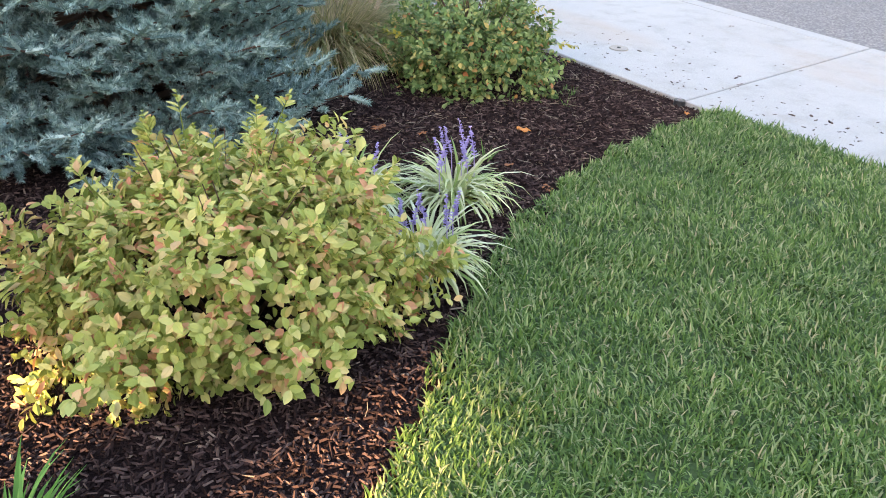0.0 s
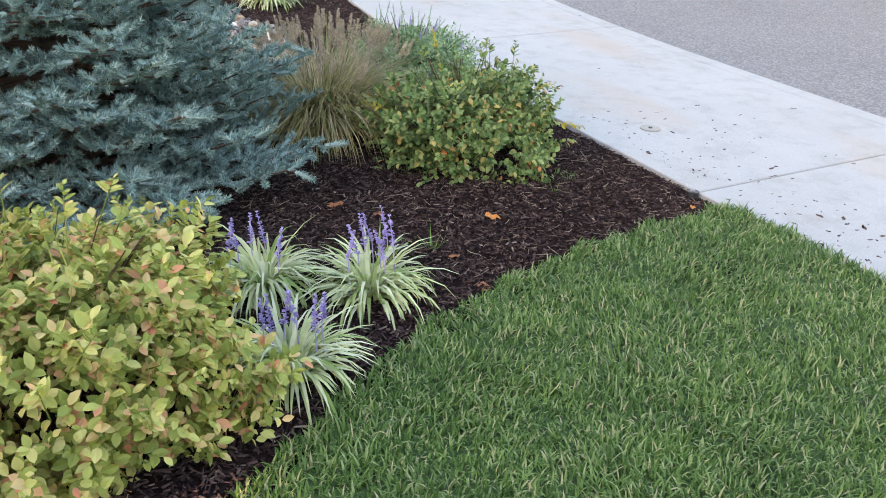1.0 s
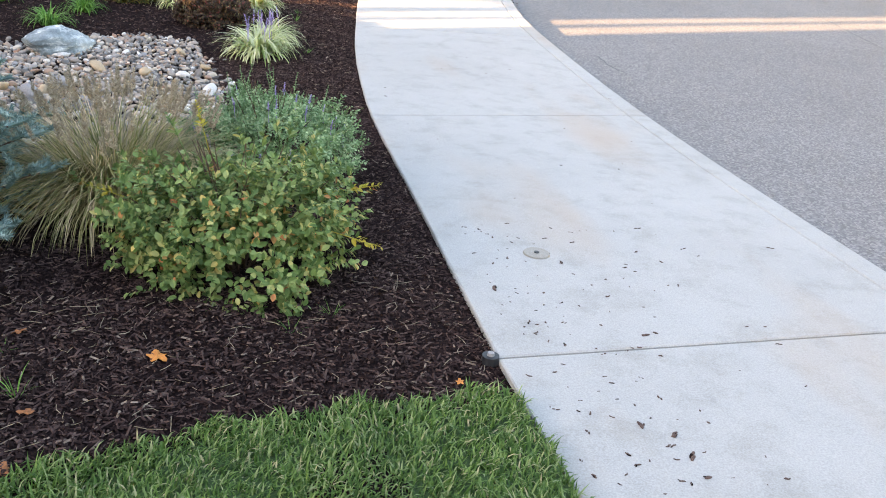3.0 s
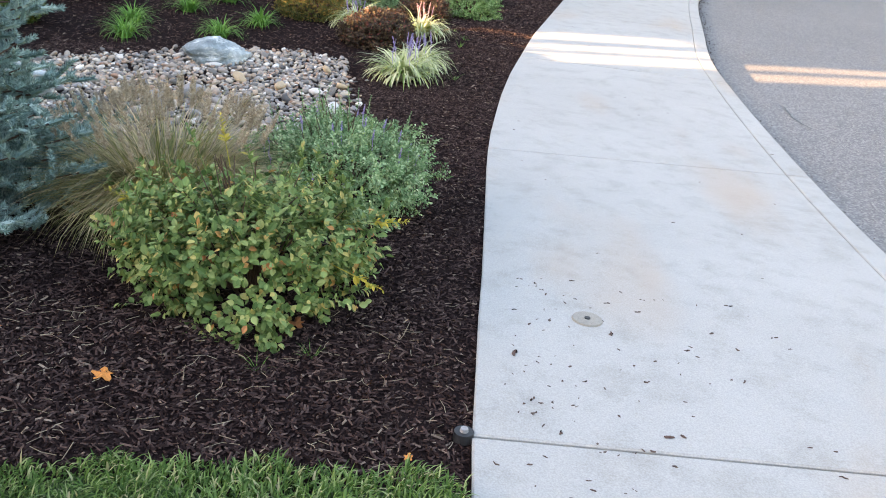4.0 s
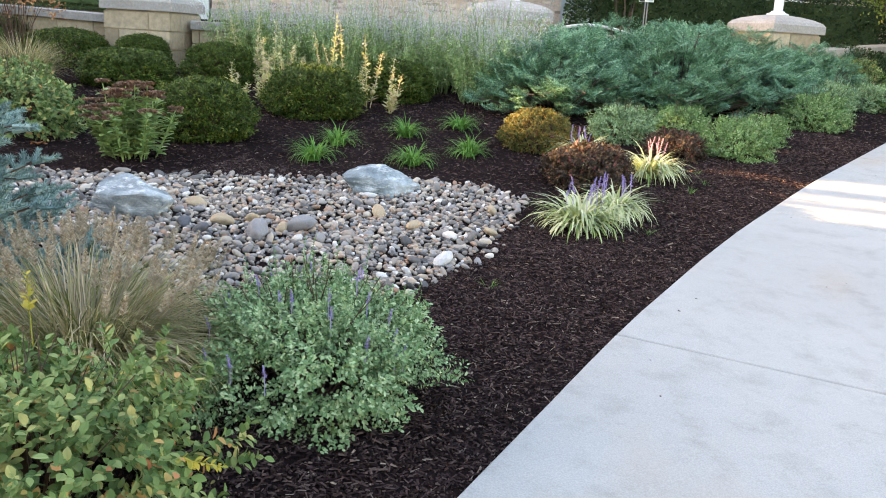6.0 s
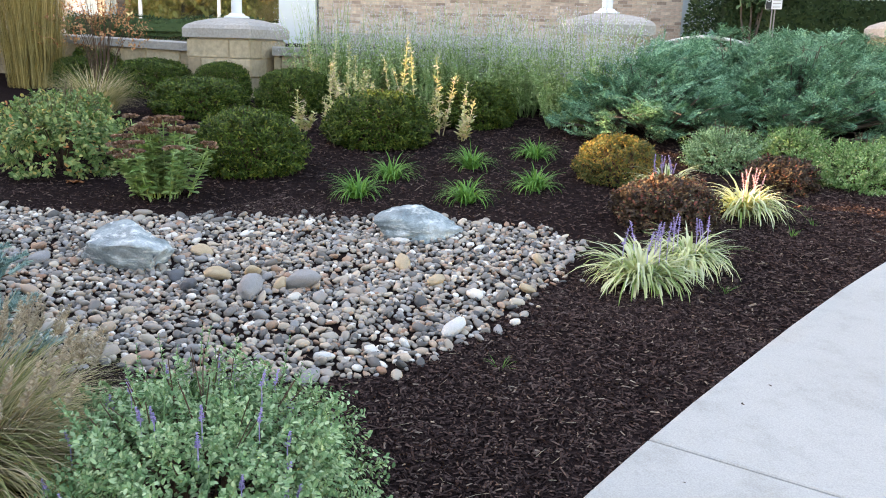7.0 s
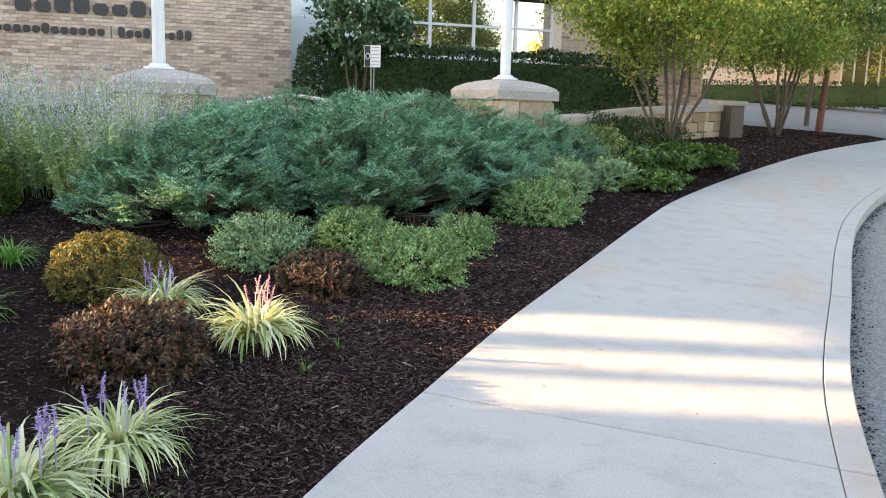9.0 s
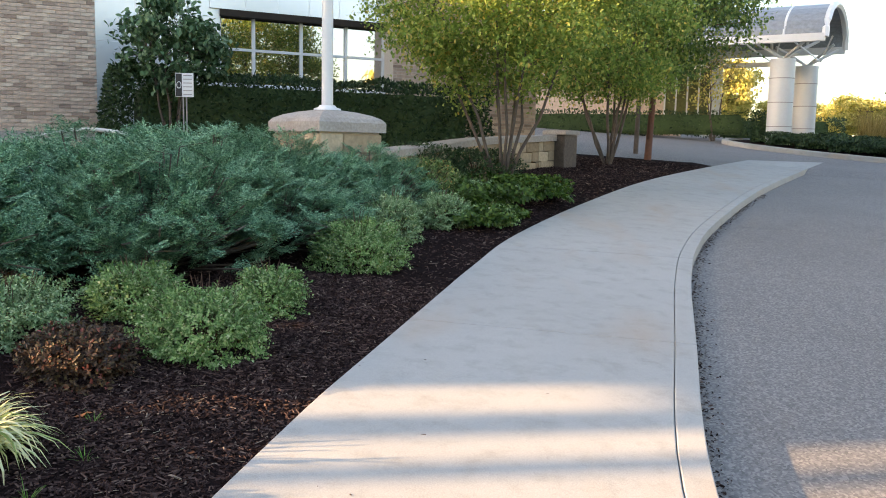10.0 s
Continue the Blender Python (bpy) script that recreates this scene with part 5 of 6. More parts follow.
PLUME = leafy("grass_plume", [(0.0, (0.36, 0.28, 0.2)), (1.0, (0.68, 0.58, 0.46))], 0.8, 0.3, 4)
grass_plumes(bpy.data.objects["fountain_grass"], 120, 0.48, 0.56, 7)


# ---- river stones and boulders ---------------------------------------------------
def stone_mesh(seed, subdiv=2, lump=0.22, flat=0.6, sharp=0.0):
    bm = bmesh.new()
    bmesh.ops.create_icosphere(bm, subdivisions=subdiv, radius=1)
    for v in bm.verts:
        k = 1 + lump * noise.noise(v.co * 1.1 + Vector((seed * 7.1, 0, 0))) + lump * 0.4 * noise.noise(v.co * 2.7 + Vector((0, seed * 3.3, 0)))
        if sharp:
            k += sharp * (noise.voronoi(v.co * 1.3 + Vector((seed, seed, 0)))[0][0] - 0.4)
        v.co = Vector((v.co.x * k, v.co.y * k * 0.8, v.co.z * k * flat))
    me = bpy.data.meshes.new("stone")
    bm.to_mesh(me)
    bm.free()
    return me


_r = np.random.default_rng(77)
shapes = [stone_mesh(k, 2, 0.25, 0.45 + 0.04 * (k % 5)) for k in range(12)]
for me in shapes:
    me.materials.append(PEBBLE)
    me.polygons.foreach_set("use_smooth", np.ones(len(me.polygons), dtype=bool))
xs, ys = _r.uniform(-1.7, 2.75, 24000), _r.uniform(4.6, 8.3, 24000)
ok = inside(STONE_AREA, xs + _r.normal(0, 0.06, 24000), ys + _r.normal(0, 0.06, 24000))
sizes = _r.gamma(3.0, 0.0044, ok.sum()) + 0.0085
sizes[:700] = np.sort(sizes[:700])[::-1]
xs, ys = xs[ok], ys[ok]
cells, chosen = {}, []
for x, y, s in zip(xs, ys, sizes):
    ci, cj = int(x / 0.1), int(y / 0.1)
    near_ones = [q for a in (-1, 0, 1) for b in (-1, 0, 1) for q in cells.get((ci + a, cj + b), ())]
    if all((x - q[0]) ** 2 + (y - q[1]) ** 2 > (0.78 * (s + q[2])) ** 2 for q in near_ones):
        cells.setdefault((ci, cj), []).append((x, y, s))
        chosen.append((x, y, s))
stone_bed = thing("river_stone_bed", Matrix(), "bed of rounded grey, tan and rust river stones", "river stones")
chosen = [c for c in chosen if (c[0] - 0.52) ** 2 + (c[1] - 6.02) ** 2 > 0.05]
big = sorted([c for c in chosen if c[0] > -0.6], key=lambda c: -c[2])[:290]
rest = [c for c in chosen if c not in set(big)]


def stone_pose(x, y, s, r):
    return Matrix.Translation(W(x, y, bed_height(x, y) + s * 0.3 + r.uniform(0, 0.012))) @ Euler((r.normal(0, 0.4), r.normal(0, 0.4), r.uniform(0, 6.28))).to_matrix().to_4x4() @ Matrix.Diagonal((s * r.uniform(0.9, 1.35), s, s * r.uniform(0.85, 1.15), 1))


for k, (x, y, s) in enumerate(big):
    ob = new("stone", shapes[k % 12])
    ob.parent = stone_bed
    ob.matrix_basis = stone_pose(x, y, s, _r)
coords = []
for me in shapes:
    co = np.zeros(len(me.vertices) * 3)
    me.vertices.foreach_get("co", co)
    fc = np.zeros(len(me.polygons) * 3, dtype=np.int32)
    me.polygons.foreach_get("vertices", fc)
    coords.append((co.reshape(-1, 3), fc.reshape(-1, 3)))
bits = []
for k, (x, y, s) in enumerate(rest):
    co, fc = coords[k % 12]
    m = np.array(stone_pose(x, y, s, _r))
    bits.append((co @ m[:3, :3].T + m[:3, 3], fc))
# small gravel between them
gx, gy = _r.uniform(-1.7, 2.75, 9000), _r.uniform(4.6, 8.3, 9000)
gk = inside(STONE_AREA, gx, gy)
tet = stone_mesh(5, 1, 0.25, 0.6)
co = np.zeros(len(tet.vertices) * 3)
tet.vertices.foreach_get("co", co)
fc = np.zeros(len(tet.polygons) * 3, dtype=np.int32)
tet.polygons.foreach_get("vertices", fc)
co, fc = co.reshape(-1, 3), fc.reshape(-1, 3)
for x, y in zip(gx[gk], gy[gk]):
    m = np.array(stone_pose(x, y, _r.uniform(0.012, 0.024), _r))
    bits.append((co @ m[:3, :3].T + m[:3, 3], fc))
tagged(child("gravel", fast_mesh("gravel", *join(*bits)), PEBBLES, stone_bed, "", True), kind="stuff")

# the larger stones and pale flat ones
ROUND = {"dark": surface("dark_stone", (0.07, 0.075, 0.085), (0.13, 0.13, 0.14), 12, 0.6, 0.3), "tan": surface("tan_stone", (0.42, 0.3, 0.18), (0.58, 0.45, 0.3), 9, 0.7, 0.3),
         "grey": surface("grey_stone", (0.25, 0.24, 0.24), (0.4, 0.38, 0.37), 9, 0.75, 0.5), "pale": surface("pale_stone", (0.58, 0.55, 0.52), (0.75, 0.73, 0.7), 8, 0.75, 0.4)}
for k, (x, y, s, tone) in enumerate([(1.02, 5.98, 0.075, "dark"), (1.22, 5.93, 0.075, "dark"), (1.2, 6.12, 0.09, "tan"), (1.28, 6.3, 0.085, "tan"), (1.5, 6.1, 0.12, "grey"), (1.62, 6.35, 0.13, "grey"), (1.55, 6.27, 0.075, "tan"),
                                     (2.1, 6.88, 0.075, "tan"), (1.75, 7.0, 0.08, "tan"), (1.45, 7.32, 0.06, "pale"), (0.75, 6.35, 0.085, "tan"), (2.58, 6.42, 0.085, "pale"), (2.45, 6.0, 0.055, "pale"), (2.35, 5.8, 0.06, "pale"), (2.5, 6.15, 0.05, "pale"), (2.28, 7.6, 0.07, "tan"), (2.5, 7.15, 0.06, "tan"), (0.3, 5.6, 0.09, "grey")]):
    me = stone_mesh(40 + k, 3, 0.25, 0.55)
    ob = child("cobble", me, ROUND[tone], None, "", True)
    ob.matrix_basis = stone_pose(x, y, s * 0.68, _r) @ Matrix.Translation((0, 0, 0.25))
    tagged(ob, {"dark": "smooth dark slate cobble among river stones", "tan": "smooth tan cobble among river stones", "grey": "large speckled grey cobble among river stones", "pale": "pale whitish flat stone among river stones"}[tone], "stone", "cobbles")


def boulder(x, y, sx, sy, sz, turn, seed):
    bm = bmesh.new()
    bmesh.ops.create_icosphere(bm, subdivisions=5, radius=1)
    pl = np.random.default_rng(seed)
    cuts = [(unit(pl.normal(size=3) * np.array([1, 1, 0.7])), pl.uniform(0.42, 0.74)) for _ in range(15)]
    for v in bm.verts:
        c = np.array(v.co)
        for n, d in cuts:                      # broken facets
            k = c @ n - d
            if k > 0:
                c = c - n * k
        q = Vector(c)
        q += q.normalized() * (0.07 * noise.noise(q * 2.5 + Vector((seed, 0, 0))) + 0.05 * noise.noise(q * 6) + 0.03 * noise.noise(q * 15))
        v.co = Vector((q.x * sx, q.y * sy, q.z * sz))
    ob = part("boulder", bm, ROCK, None, "", True)
    ob.matrix_basis = at(x, y, sz * 0.15, turn)
    return tagged(ob, "angular blue-grey boulder set among river stones", "boulder", "boulders")


boulder(0.58, 5.98, 0.44, 0.3, 0.23, 25, 5)
boulder(1.43, 7.58, 0.42, 0.27, 0.19, 40, 12)

# ---- small things on the walk and in the mulch -----------------------------------
def disc(name, m, rad, h, material, label, category, hole=0.0):
    bm = bmesh.new()
    bmesh.ops.create_cone(bm, cap_ends=True, segments=28, radius1=rad, radius2=rad * 0.94, depth=h)
    ob = thing(name, m, label, category)
    part("lid", bm, material, ob)
    if hole:
        bm = bmesh.new()
        bmesh.ops.create_cone(bm, cap_ends=True, segments=16, radius1=hole, radius2=hole, depth=0.004)
        bmesh.ops.translate(bm, vec=(0, 0, h / 2 + 0.002), verts=bm.verts)
        part("keyhole", bm, BLACKPLASTIC, ob)
    return ob


SLM = SLOPE.to_3x3().to_4x4()
disc("cleanout_cover", Matrix.Translation(W(4.19, 3.85, 0.003)) @ SLM, 0.064, 0.008, surface("rusty_metal", (0.26, 0.23, 0.19), (0.38, 0.35, 0.3), 40, 0.6, 0.3), "round weathered cleanout cover set in the concrete", "cover", 0.012)
_vb = thing("sprinkler_head", Matrix.Translation(W(3.75, 2.94, -0.01)) @ SLM, "black round pop-up sprinkler head in mulch", "sprinkler")
_bm = bmesh.new()
bmesh.ops.create_cone(_bm, cap_ends=True, segments=24, radius1=0.034, radius2=0.031, depth=0.03)
part("body", _bm, BLACKPLASTIC, _vb)
_bm = bmesh.new()
bmesh.ops.create_cone(_bm, cap_ends=True, segments=20, radius1=0.014, radius2=0.012, depth=0.012)
bmesh.ops.translate(_bm, vec=(0, 0, 0.02), verts=_bm.verts)
part("nozzle", _bm, ROUND["grey"], _vb)


def fallen_leaf(x, y, s, material, label, seed, h=0.02):
    """A lobed, curled leaf."""
    r = random.Random(seed)
    bm = bmesh.new()
    c = bm.verts.new((0, 0, 0.012 * s / 0.05))
    rim = []
    for k in range(20):
        a = k / 20 * 6.283
        rad = s * (0.62 + 0.38 * abs(math.cos(a * 2.5))) * r.uniform(0.85, 1.1)
        rim.append(bm.verts.new((math.cos(a) * rad, math.sin(a) * rad, 0.3 * s * math.sin(a * 2 + seed) ** 2)))
    for a, b in zip(rim, rim[1:] + rim[:1]):
        bm.faces.new((c, a, b))
    top = list(bm.faces)
    ex = bmesh.ops.extrude_face_region(bm, geom=top)
    bmesh.ops.translate(bm, vec=(0, 0, -0.0008), verts=[v for v in ex["geom"] if isinstance(v, bmesh.types.BMVert)])
    ob = part("fallen_leaf", bm, material, None)
    ob.matrix_basis = Matrix.Translation(W(x, y, h)) @ pose(0, 0, 0, r.uniform(-15, 15), r.uniform(-15, 15), r.uniform(0, 360))
    return tagged(ob, label, "leaf", "fallen leaves")


for k, (x, y, s, o, h) in enumerate([(2.61, 2.92, 0.038, 1, 0.03), (2.28, 2.62, 0.026, 0, 0.03), (2.28, 2.36, 0.028, 0, 0.025), (2.15, 3.1, 0.026, 0, 0.03), (2.05, 2.52, 0.02, 0, 0.03), (-1.35, 6.72, 0.07, 0, 0.03), (3.6, 2.76, 0.016, 1, 0.01), (3.05, 9.95, 0.04, 0, 0.03), (3.1, 3.42, 0.035, 0, 0.03), (2.0, 3.25, 0.04, 0, 0.03)]):
    fallen_leaf(x, y, s, ORANGEFALL if o else DEADLEAF, "curled orange maple leaf lying on mulch" if o else "curled brown dead leaf lying on mulch", k, h)


def walk_litter(x, y, s, seed):
    r = random.Random(seed)
    bm = bmesh.new()
    n = r.randint(2, 5)
    for _ in range(n):
        q = bmesh.ops.create_icosphere(bm, subdivisions=1, radius=s * r.uniform(0.3, 0.6))
        bmesh.ops.scale(bm, vec=(1.6, 0.6, 0.35), verts=q["verts"])
        bmesh.ops.rotate(bm, matrix=Matrix.Rotation(r.uniform(-0.6, 0.6), 3, "Z"), verts=q["verts"])
        bmesh.ops.translate(bm, vec=(r.uniform(-s, s), r.uniform(-s, s) * 0.3, 0), verts=q["verts"])
    ob = part("mulch_crumb", bm, CHIP, None)
    ob.matrix_basis = Matrix.Translation(W(x, y, s * 0.15)) @ pose(0, 0, 0, 0, 0, r.uniform(0, 360))
    return tagged(ob, "dark crumb of bark lying on the concrete", "debris", "crumbs on the walk")


CRUMBS = [(3.90, 3.49, .03), (4.78, 3.76, .012), (4.70, 3.51, .014), (4.42, 3.08, .035), (4.17, 2.98, .015), (4.28, 3.75, .022), (4.22, 3.33, .015), (4.96, 3.92, .012), (4.50, 3.31, .014), (4.57, 3.70, .01), (4.45, 3.10, .025), (4.24, 2.44, .03), (4.24, 2.32, .03),
          (4.23, 2.22, .03), (4.48, 2.01, .02), (4.17, 2.61, .014), (4.38, 3.41, .012), (4.36, 2.10, .014), (4.04, 2.07, .02), (4.14, 2.50, .03), (4.75, 3.51, .012), (5.45, 3.94, .012), (4.15, 4.22, .012), (3.84, 6.73, .018), (5.73, 6.96, .015), (4.83, 4.18, .012)]
_c = random.Random(9)
CRUMBS += [(3.85 + abs(_c.gauss(0, 0.45)), _c.uniform(1.6, 4.2), _c.uniform(0.004, 0.011)) for _ in range(170)]
CRUMBS += [(3.8 + abs(_c.gauss(0, 0.9)), _c.uniform(4, 12), _c.uniform(0.004, 0.01)) for _ in range(30)]
for k, (x, y, s) in enumerate(CRUMBS):
    walk_litter(max(x, walk_left(y) + 0.03), y, s * (0.62 if s > 0.012 else 1), k)


# ---- stray shoots, straw and road cracks --------------------------------------
def stray_shoots(e, n, rx, ry, h, material, size, seed, reach=0.14, extra=()):
    """Single shoots that stand out of a shrub's outline, with leaves in pairs."""
    r = np.random.default_rng(seed)
    p, d = dome(n, rx * 0.92, ry * 0.92, h * 0.95, 0.2, 0.1, seed)
    d = unit(d + np.array([0, 0, 0.5]) + r.normal(0, 0.3, (n, 3)))
    ends = [(a, b, reach * r.uniform(0.5, 1.2)) for a, b in zip(p, d)] + [(np.array(a), unit(np.array(b)), c) for a, b, c in extra]
    for a, b, L in ends:
        k = max(int(L / 0.011), 5)
        f = np.repeat(np.linspace(0.0, 1, k), 2)
        m = len(f)
        sv = unit(np.cross(np.tile(b, (m, 1)), r.normal(size=(m, 3))))
        pos = a + np.outer(f * L, b)
        lf = leaves(pos, unit(sv + b * 0.8), np.tile([0, 0, 1.0], (m, 1)) + r.normal(0, 0.3, (m, 3)), size * (1.1 - 0.6 * f) * r.uniform(0.8, 1.1, m), size * 0.5 * (1.1 - 0.6 * f))
        st = tubes([[(*(a - b * 0.1), 0.0022), (*(a + b * L), 0.001)]], 4)
        child("shoot", fast_mesh("shoot", *join(lf, st)), material, e)


YELLOWTIP = leafy("yellow_shoot_leaf", [(0.0, (0.4, 0.38, 0.06)), (1.0, (0.75, 0.58, 0.12))], 0.5, 0.35, 4)
stray_shoots(bpy.data.objects["golden_spirea"], 40, 0.55, 0.5, 0.66, GOLDLEAF, 0.042, 1, 0.07)
gs = bpy.data.objects["green_spirea"]
stray_shoots(gs, 26, 0.49, 0.43, 0.6, GREENLEAF, 0.04, 2, 0.08)
stray_shoots(gs, 0, 0.5, 0.44, 0.6, YELLOWTIP, 0.034, 3, 0.1, [((0.46, -0.2, 0.2), (0.8, -0.3, -0.2), 0.12), ((0.47, 0.1, 0.3), (1, 0.1, 0.1), 0.14), ((-0.1, 0.1, 0.58), (-0.2, 0.1, 1), 0.1), ((-0.45, 0.0, 0.35), (-1, 0, 0.4), 0.1)])
stray_shoots(bpy.data.objects["catmint"], 40, 0.46, 0.42, 0.54, CATMINT, 0.017, 4, 0.09)


def straw(count):
    r = np.random.default_rng(15)
    x = np.concatenate([r.uniform(1.6, 3.8, count), r.uniform(0.3, 3.8, count // 2), r.uniform(2.5, 3.9, count // 2)])
    y = np.concatenate([r.uniform(2.4, 3.6, count), r.uniform(1.5, 6, count // 2), r.uniform(5, 12, count // 2)])
    keep = (y > np.interp(x, LAWN_EDGE[:, 0], LAWN_EDGE[:, 1]) + 0.03) & (x < np.interp(y, WALK_L[:, 1], WALK_L[:, 0]) - 0.02)
    paths = []
    for a, b in zip(x[keep], y[keep]):
        p = np.array(W(a, b, bed_height(a, b) + 0.014))
        t = r.uniform(0, 6.283)
        L = r.gamma(2, 0.009) + 0.008
        d = np.array([math.cos(t), math.sin(t), r.normal(0, 0.08)]) * L
        bow = np.array([-math.sin(t), math.cos(t), 0]) * r.normal(0, 0.2) * L
        w = r.uniform(0.0006, 0.0014)
        paths.append([(*(p - d), w), (*(p + bow), w), (*(p + d), w)])
    return tubes(paths, 3)


tagged(child("straw_bits", fast_mesh("straw_bits", *straw(260)), surface("dry_straw", (0.2, 0.15, 0.1), (0.42, 0.35, 0.25), 20, 0.9, 0.1)), "pale dry straw bits scattered over the mulch", "straw", "", "stuff")


def road_crack(points, width, seed):
    r = random.Random(seed)
    pts = curve_through(points, 10)
    V, F = [], []
    for i, q in enumerate(pts):
        d = (pts[min(i + 1, len(pts) - 1)] - pts[max(i - 1, 0)]).normalized()
        n = Vector((-d.y, d.x))
        o = r.gauss(0, width * 0.5)
        w = width * r.uniform(0.5, 1.2)
        for s in (-1, 1):
            c = q + n * (o + s * w)
            k = min(max(c[0] - kerb_out(c[1]), 0), 1) * 0.035 * 0.3
            V.append(W(c[0], c[1], -0.105 + k))
    for i in range(len(pts) - 1):
        F.append((2 * i, 2 * i + 1, 2 * i + 3, 2 * i + 2))
    ob = child("sealed_crack", fast_mesh("sealed_crack", np.array(V), np.array(F)), BLACKPLASTIC)
    return tagged(ob, "thin dark sealed crack across the asphalt", "road crack", "", "structure")


road_crack([(7.45, 18.05), (8.34, 18.1), (9.0, 17.95), (9.43, 17.83), (12.0, 17.4)], 0.012, 1)
road_crack([(11.2, 12.5), (10.7, 10.1), (10.45, 8.6), (10.47, 7.9), (10.5, 7.3), (10.7, 4.0)], 0.01, 2)
road_crack([(6.36, 8.98), (6.35, 8.57), (6.42, 8.28)], 0.009, 3)


def gutter_litter(count):
    """Leaf crumbs and grit drifted against the kerb's foot."""
    r = np.random.default_rng(31)
    y = r.uniform(5, 22, count)
    x = np.array([kerb_out(b) for b in y]) + np.abs(r.normal(0, 0.05, count)) + 0.005
    n = count
    p = np.array([W(a, b, -0.1) for a, b in zip(x, y)])
    a = r.uniform(0, 6.283, n)
    d = np.stack([np.cos(a), np.sin(a), r.normal(0, 0.2, n)], 1)
    ln = r.uniform(0.008, 0.03, n)
    return leaves(p, d, np.tile([0, 0, 1.0], (n, 1)) + r.normal(0, 0.4, (n, 3)), ln, ln * 0.45)


tagged(child("gutter_litter", fast_mesh("gutter_litter", *gutter_litter(2600)), CHIP), "dark leaf crumbs drifted along the kerb", "litter", "", "stuff")


# ---- wall lettering shown as plain bars, and the small sign -----------------------
lettering = thing("wall_lettering", FM, "dark bronze raised lettering on the brick wall", "sign")


def letter_bars(s0, s1, z0, h, count, tall):
    step = (s1 - s0) / count
    for k in range(count):
        hh = h * (1.42 if k in tall else 1.0)
        fbox("letter", s0 + k * step + step * 0.09, s0 + (k + 1) * step - step * 0.09, -0.045, -0.008, z0, z0 + hh, LETTER, lettering, min(step, h) * 0.18)


letter_bars(-4.95, -2.35, 3.15, 0.2, 8, (0, 2, 3, 6))
letter_bars(-5.45, -3.42, 2.77, 0.13, 13, (0, 6))
fbox("divider", -3.33, -3.315, -0.03, -0.008, 2.74, 2.96, LETTER, lettering)
letter_bars(-3.22, -1.88, 2.77, 0.13, 9, (0, 3, 7, 8))

notice = thing("notice_sign", Matrix.Translation((-0.13, 18.57, W(-0.17, 18.57).z + 0.36)) @ Matrix.Rotation(radians(8), 4, "Z") @ Matrix.Diagonal((0.78, 0.78, 0.78, 1)), "small white and black notice sign on a post", "sign")
_z = 2.3 - W(-0.17, 18.57).z
_bm = bmesh.new()
box(_bm, -0.17, 0.17, -0.012, 0.0, _z - 0.22, _z + 0.22, 0.004)
part("board", _bm, STEEL, notice)
_bm = bmesh.new()
box(_bm, -0.16, -0.045, -0.016, -0.012, _z - 0.21, _z + 0.21)
part("dark_panel", _bm, BLACKPLASTIC, notice)
_v, _f = tubes([[(-0.1 + 0.04 * math.cos(a), -0.019, _z + 0.06 * math.sin(a), 0.007) for a in np.linspace(0, 6.283, 17)]], 5)
child("ring", fast_mesh("ring", _v, _f), STEEL, notice)
for k in range(6):
    _bm = bmesh.new()
    box(_bm, -0.02, 0.14, -0.015, -0.0125, _z + 0.17 - 0.07 * k, _z + 0.185 - 0.07 * k)
    part("text_bar", _bm, ROUND["grey"], notice)
for x in (-0.03, 0.03):
    _v, _f = tubes([[(x, 0.012, -1.3, 0.014), (x, 0.012, _z + 0.2, 0.014)]], 6)
    child("post", fast_mesh("post", _v, _f), ROUND["grey"], notice)

# pale arched coping of a low seat wall behind the junipers
_pts = [(-0.75 + 1.5 * k / 14, 0, 0.14 * math.sin(math.pi * k / 14)) for k in range(15)]
_v, _f = tubes([[(*p, 0.025) for p in _pts]], 8)
arc = child("arched_coping", fast_mesh("arched_coping", _v, _f), ROUND["pale"], None, "", True)
arc.matrix_basis = Matrix.Translation((-0.3, 16.2, 1.58)) @ Matrix.Rotation(radians(15), 4, "Z")
tagged(arc, "pale arched stone coping behind the junipers", "coping")
_bm = bmesh.new()
box(_bm, -0.75, 0.75, -0.03, 0.03, -0.9, 0.0)
part("arch_base", _bm, LIMESTONE, arc)

# ---- far drive: canopy, island, planting, trees ------------------------------------
def far_at(x, y, h=0.0, turn=-14.8):
    return Matrix.Translation(W(x, y, h)) @ Matrix.Rotation(radians(turn), 4, "Z")


canopy = thing("entrance_canopy", far_at(12.35, 35.0, -0.1, -26), "white barrel-vaulted steel and glass entrance canopy on round columns", "canopy")
COLUMN = surface("column_panel", (0.62, 0.63, 0.64), (0.72, 0.73, 0.74), 1.5, 0.45, 0.02, grain=0.08)
for x, y, h, rad in ((0.0, 0.0, 2.85, 0.38), (0.25, 2.6, 2.85, 0.38)):
    _v, _f = tubes([[(x, y, -0.3, rad), (x, y, h, rad)]], 24)
    col = child("column", fast_mesh("column", _v, _f), COLUMN, canopy, "", True)
    for z in (0.75, 1.5, 2.25):
        _v, _f = tubes([[(x, y, z - 0.012, rad + 0.004), (x, y, z + 0.012, rad + 0.004)]], 24)
        child("seam", fast_mesh("seam", _v, _f), ROUND["grey"], col)
    for dx in (-0.9, 0.9):
        for dy in (-0.7, 0.7):
            _v, _f = tubes([[(x, y, h, 0.05), (x + dx, y + dy, h + 0.6, 0.05)]], 8)
            child("strut", fast_mesh("strut", _v, _f), STEEL, canopy)
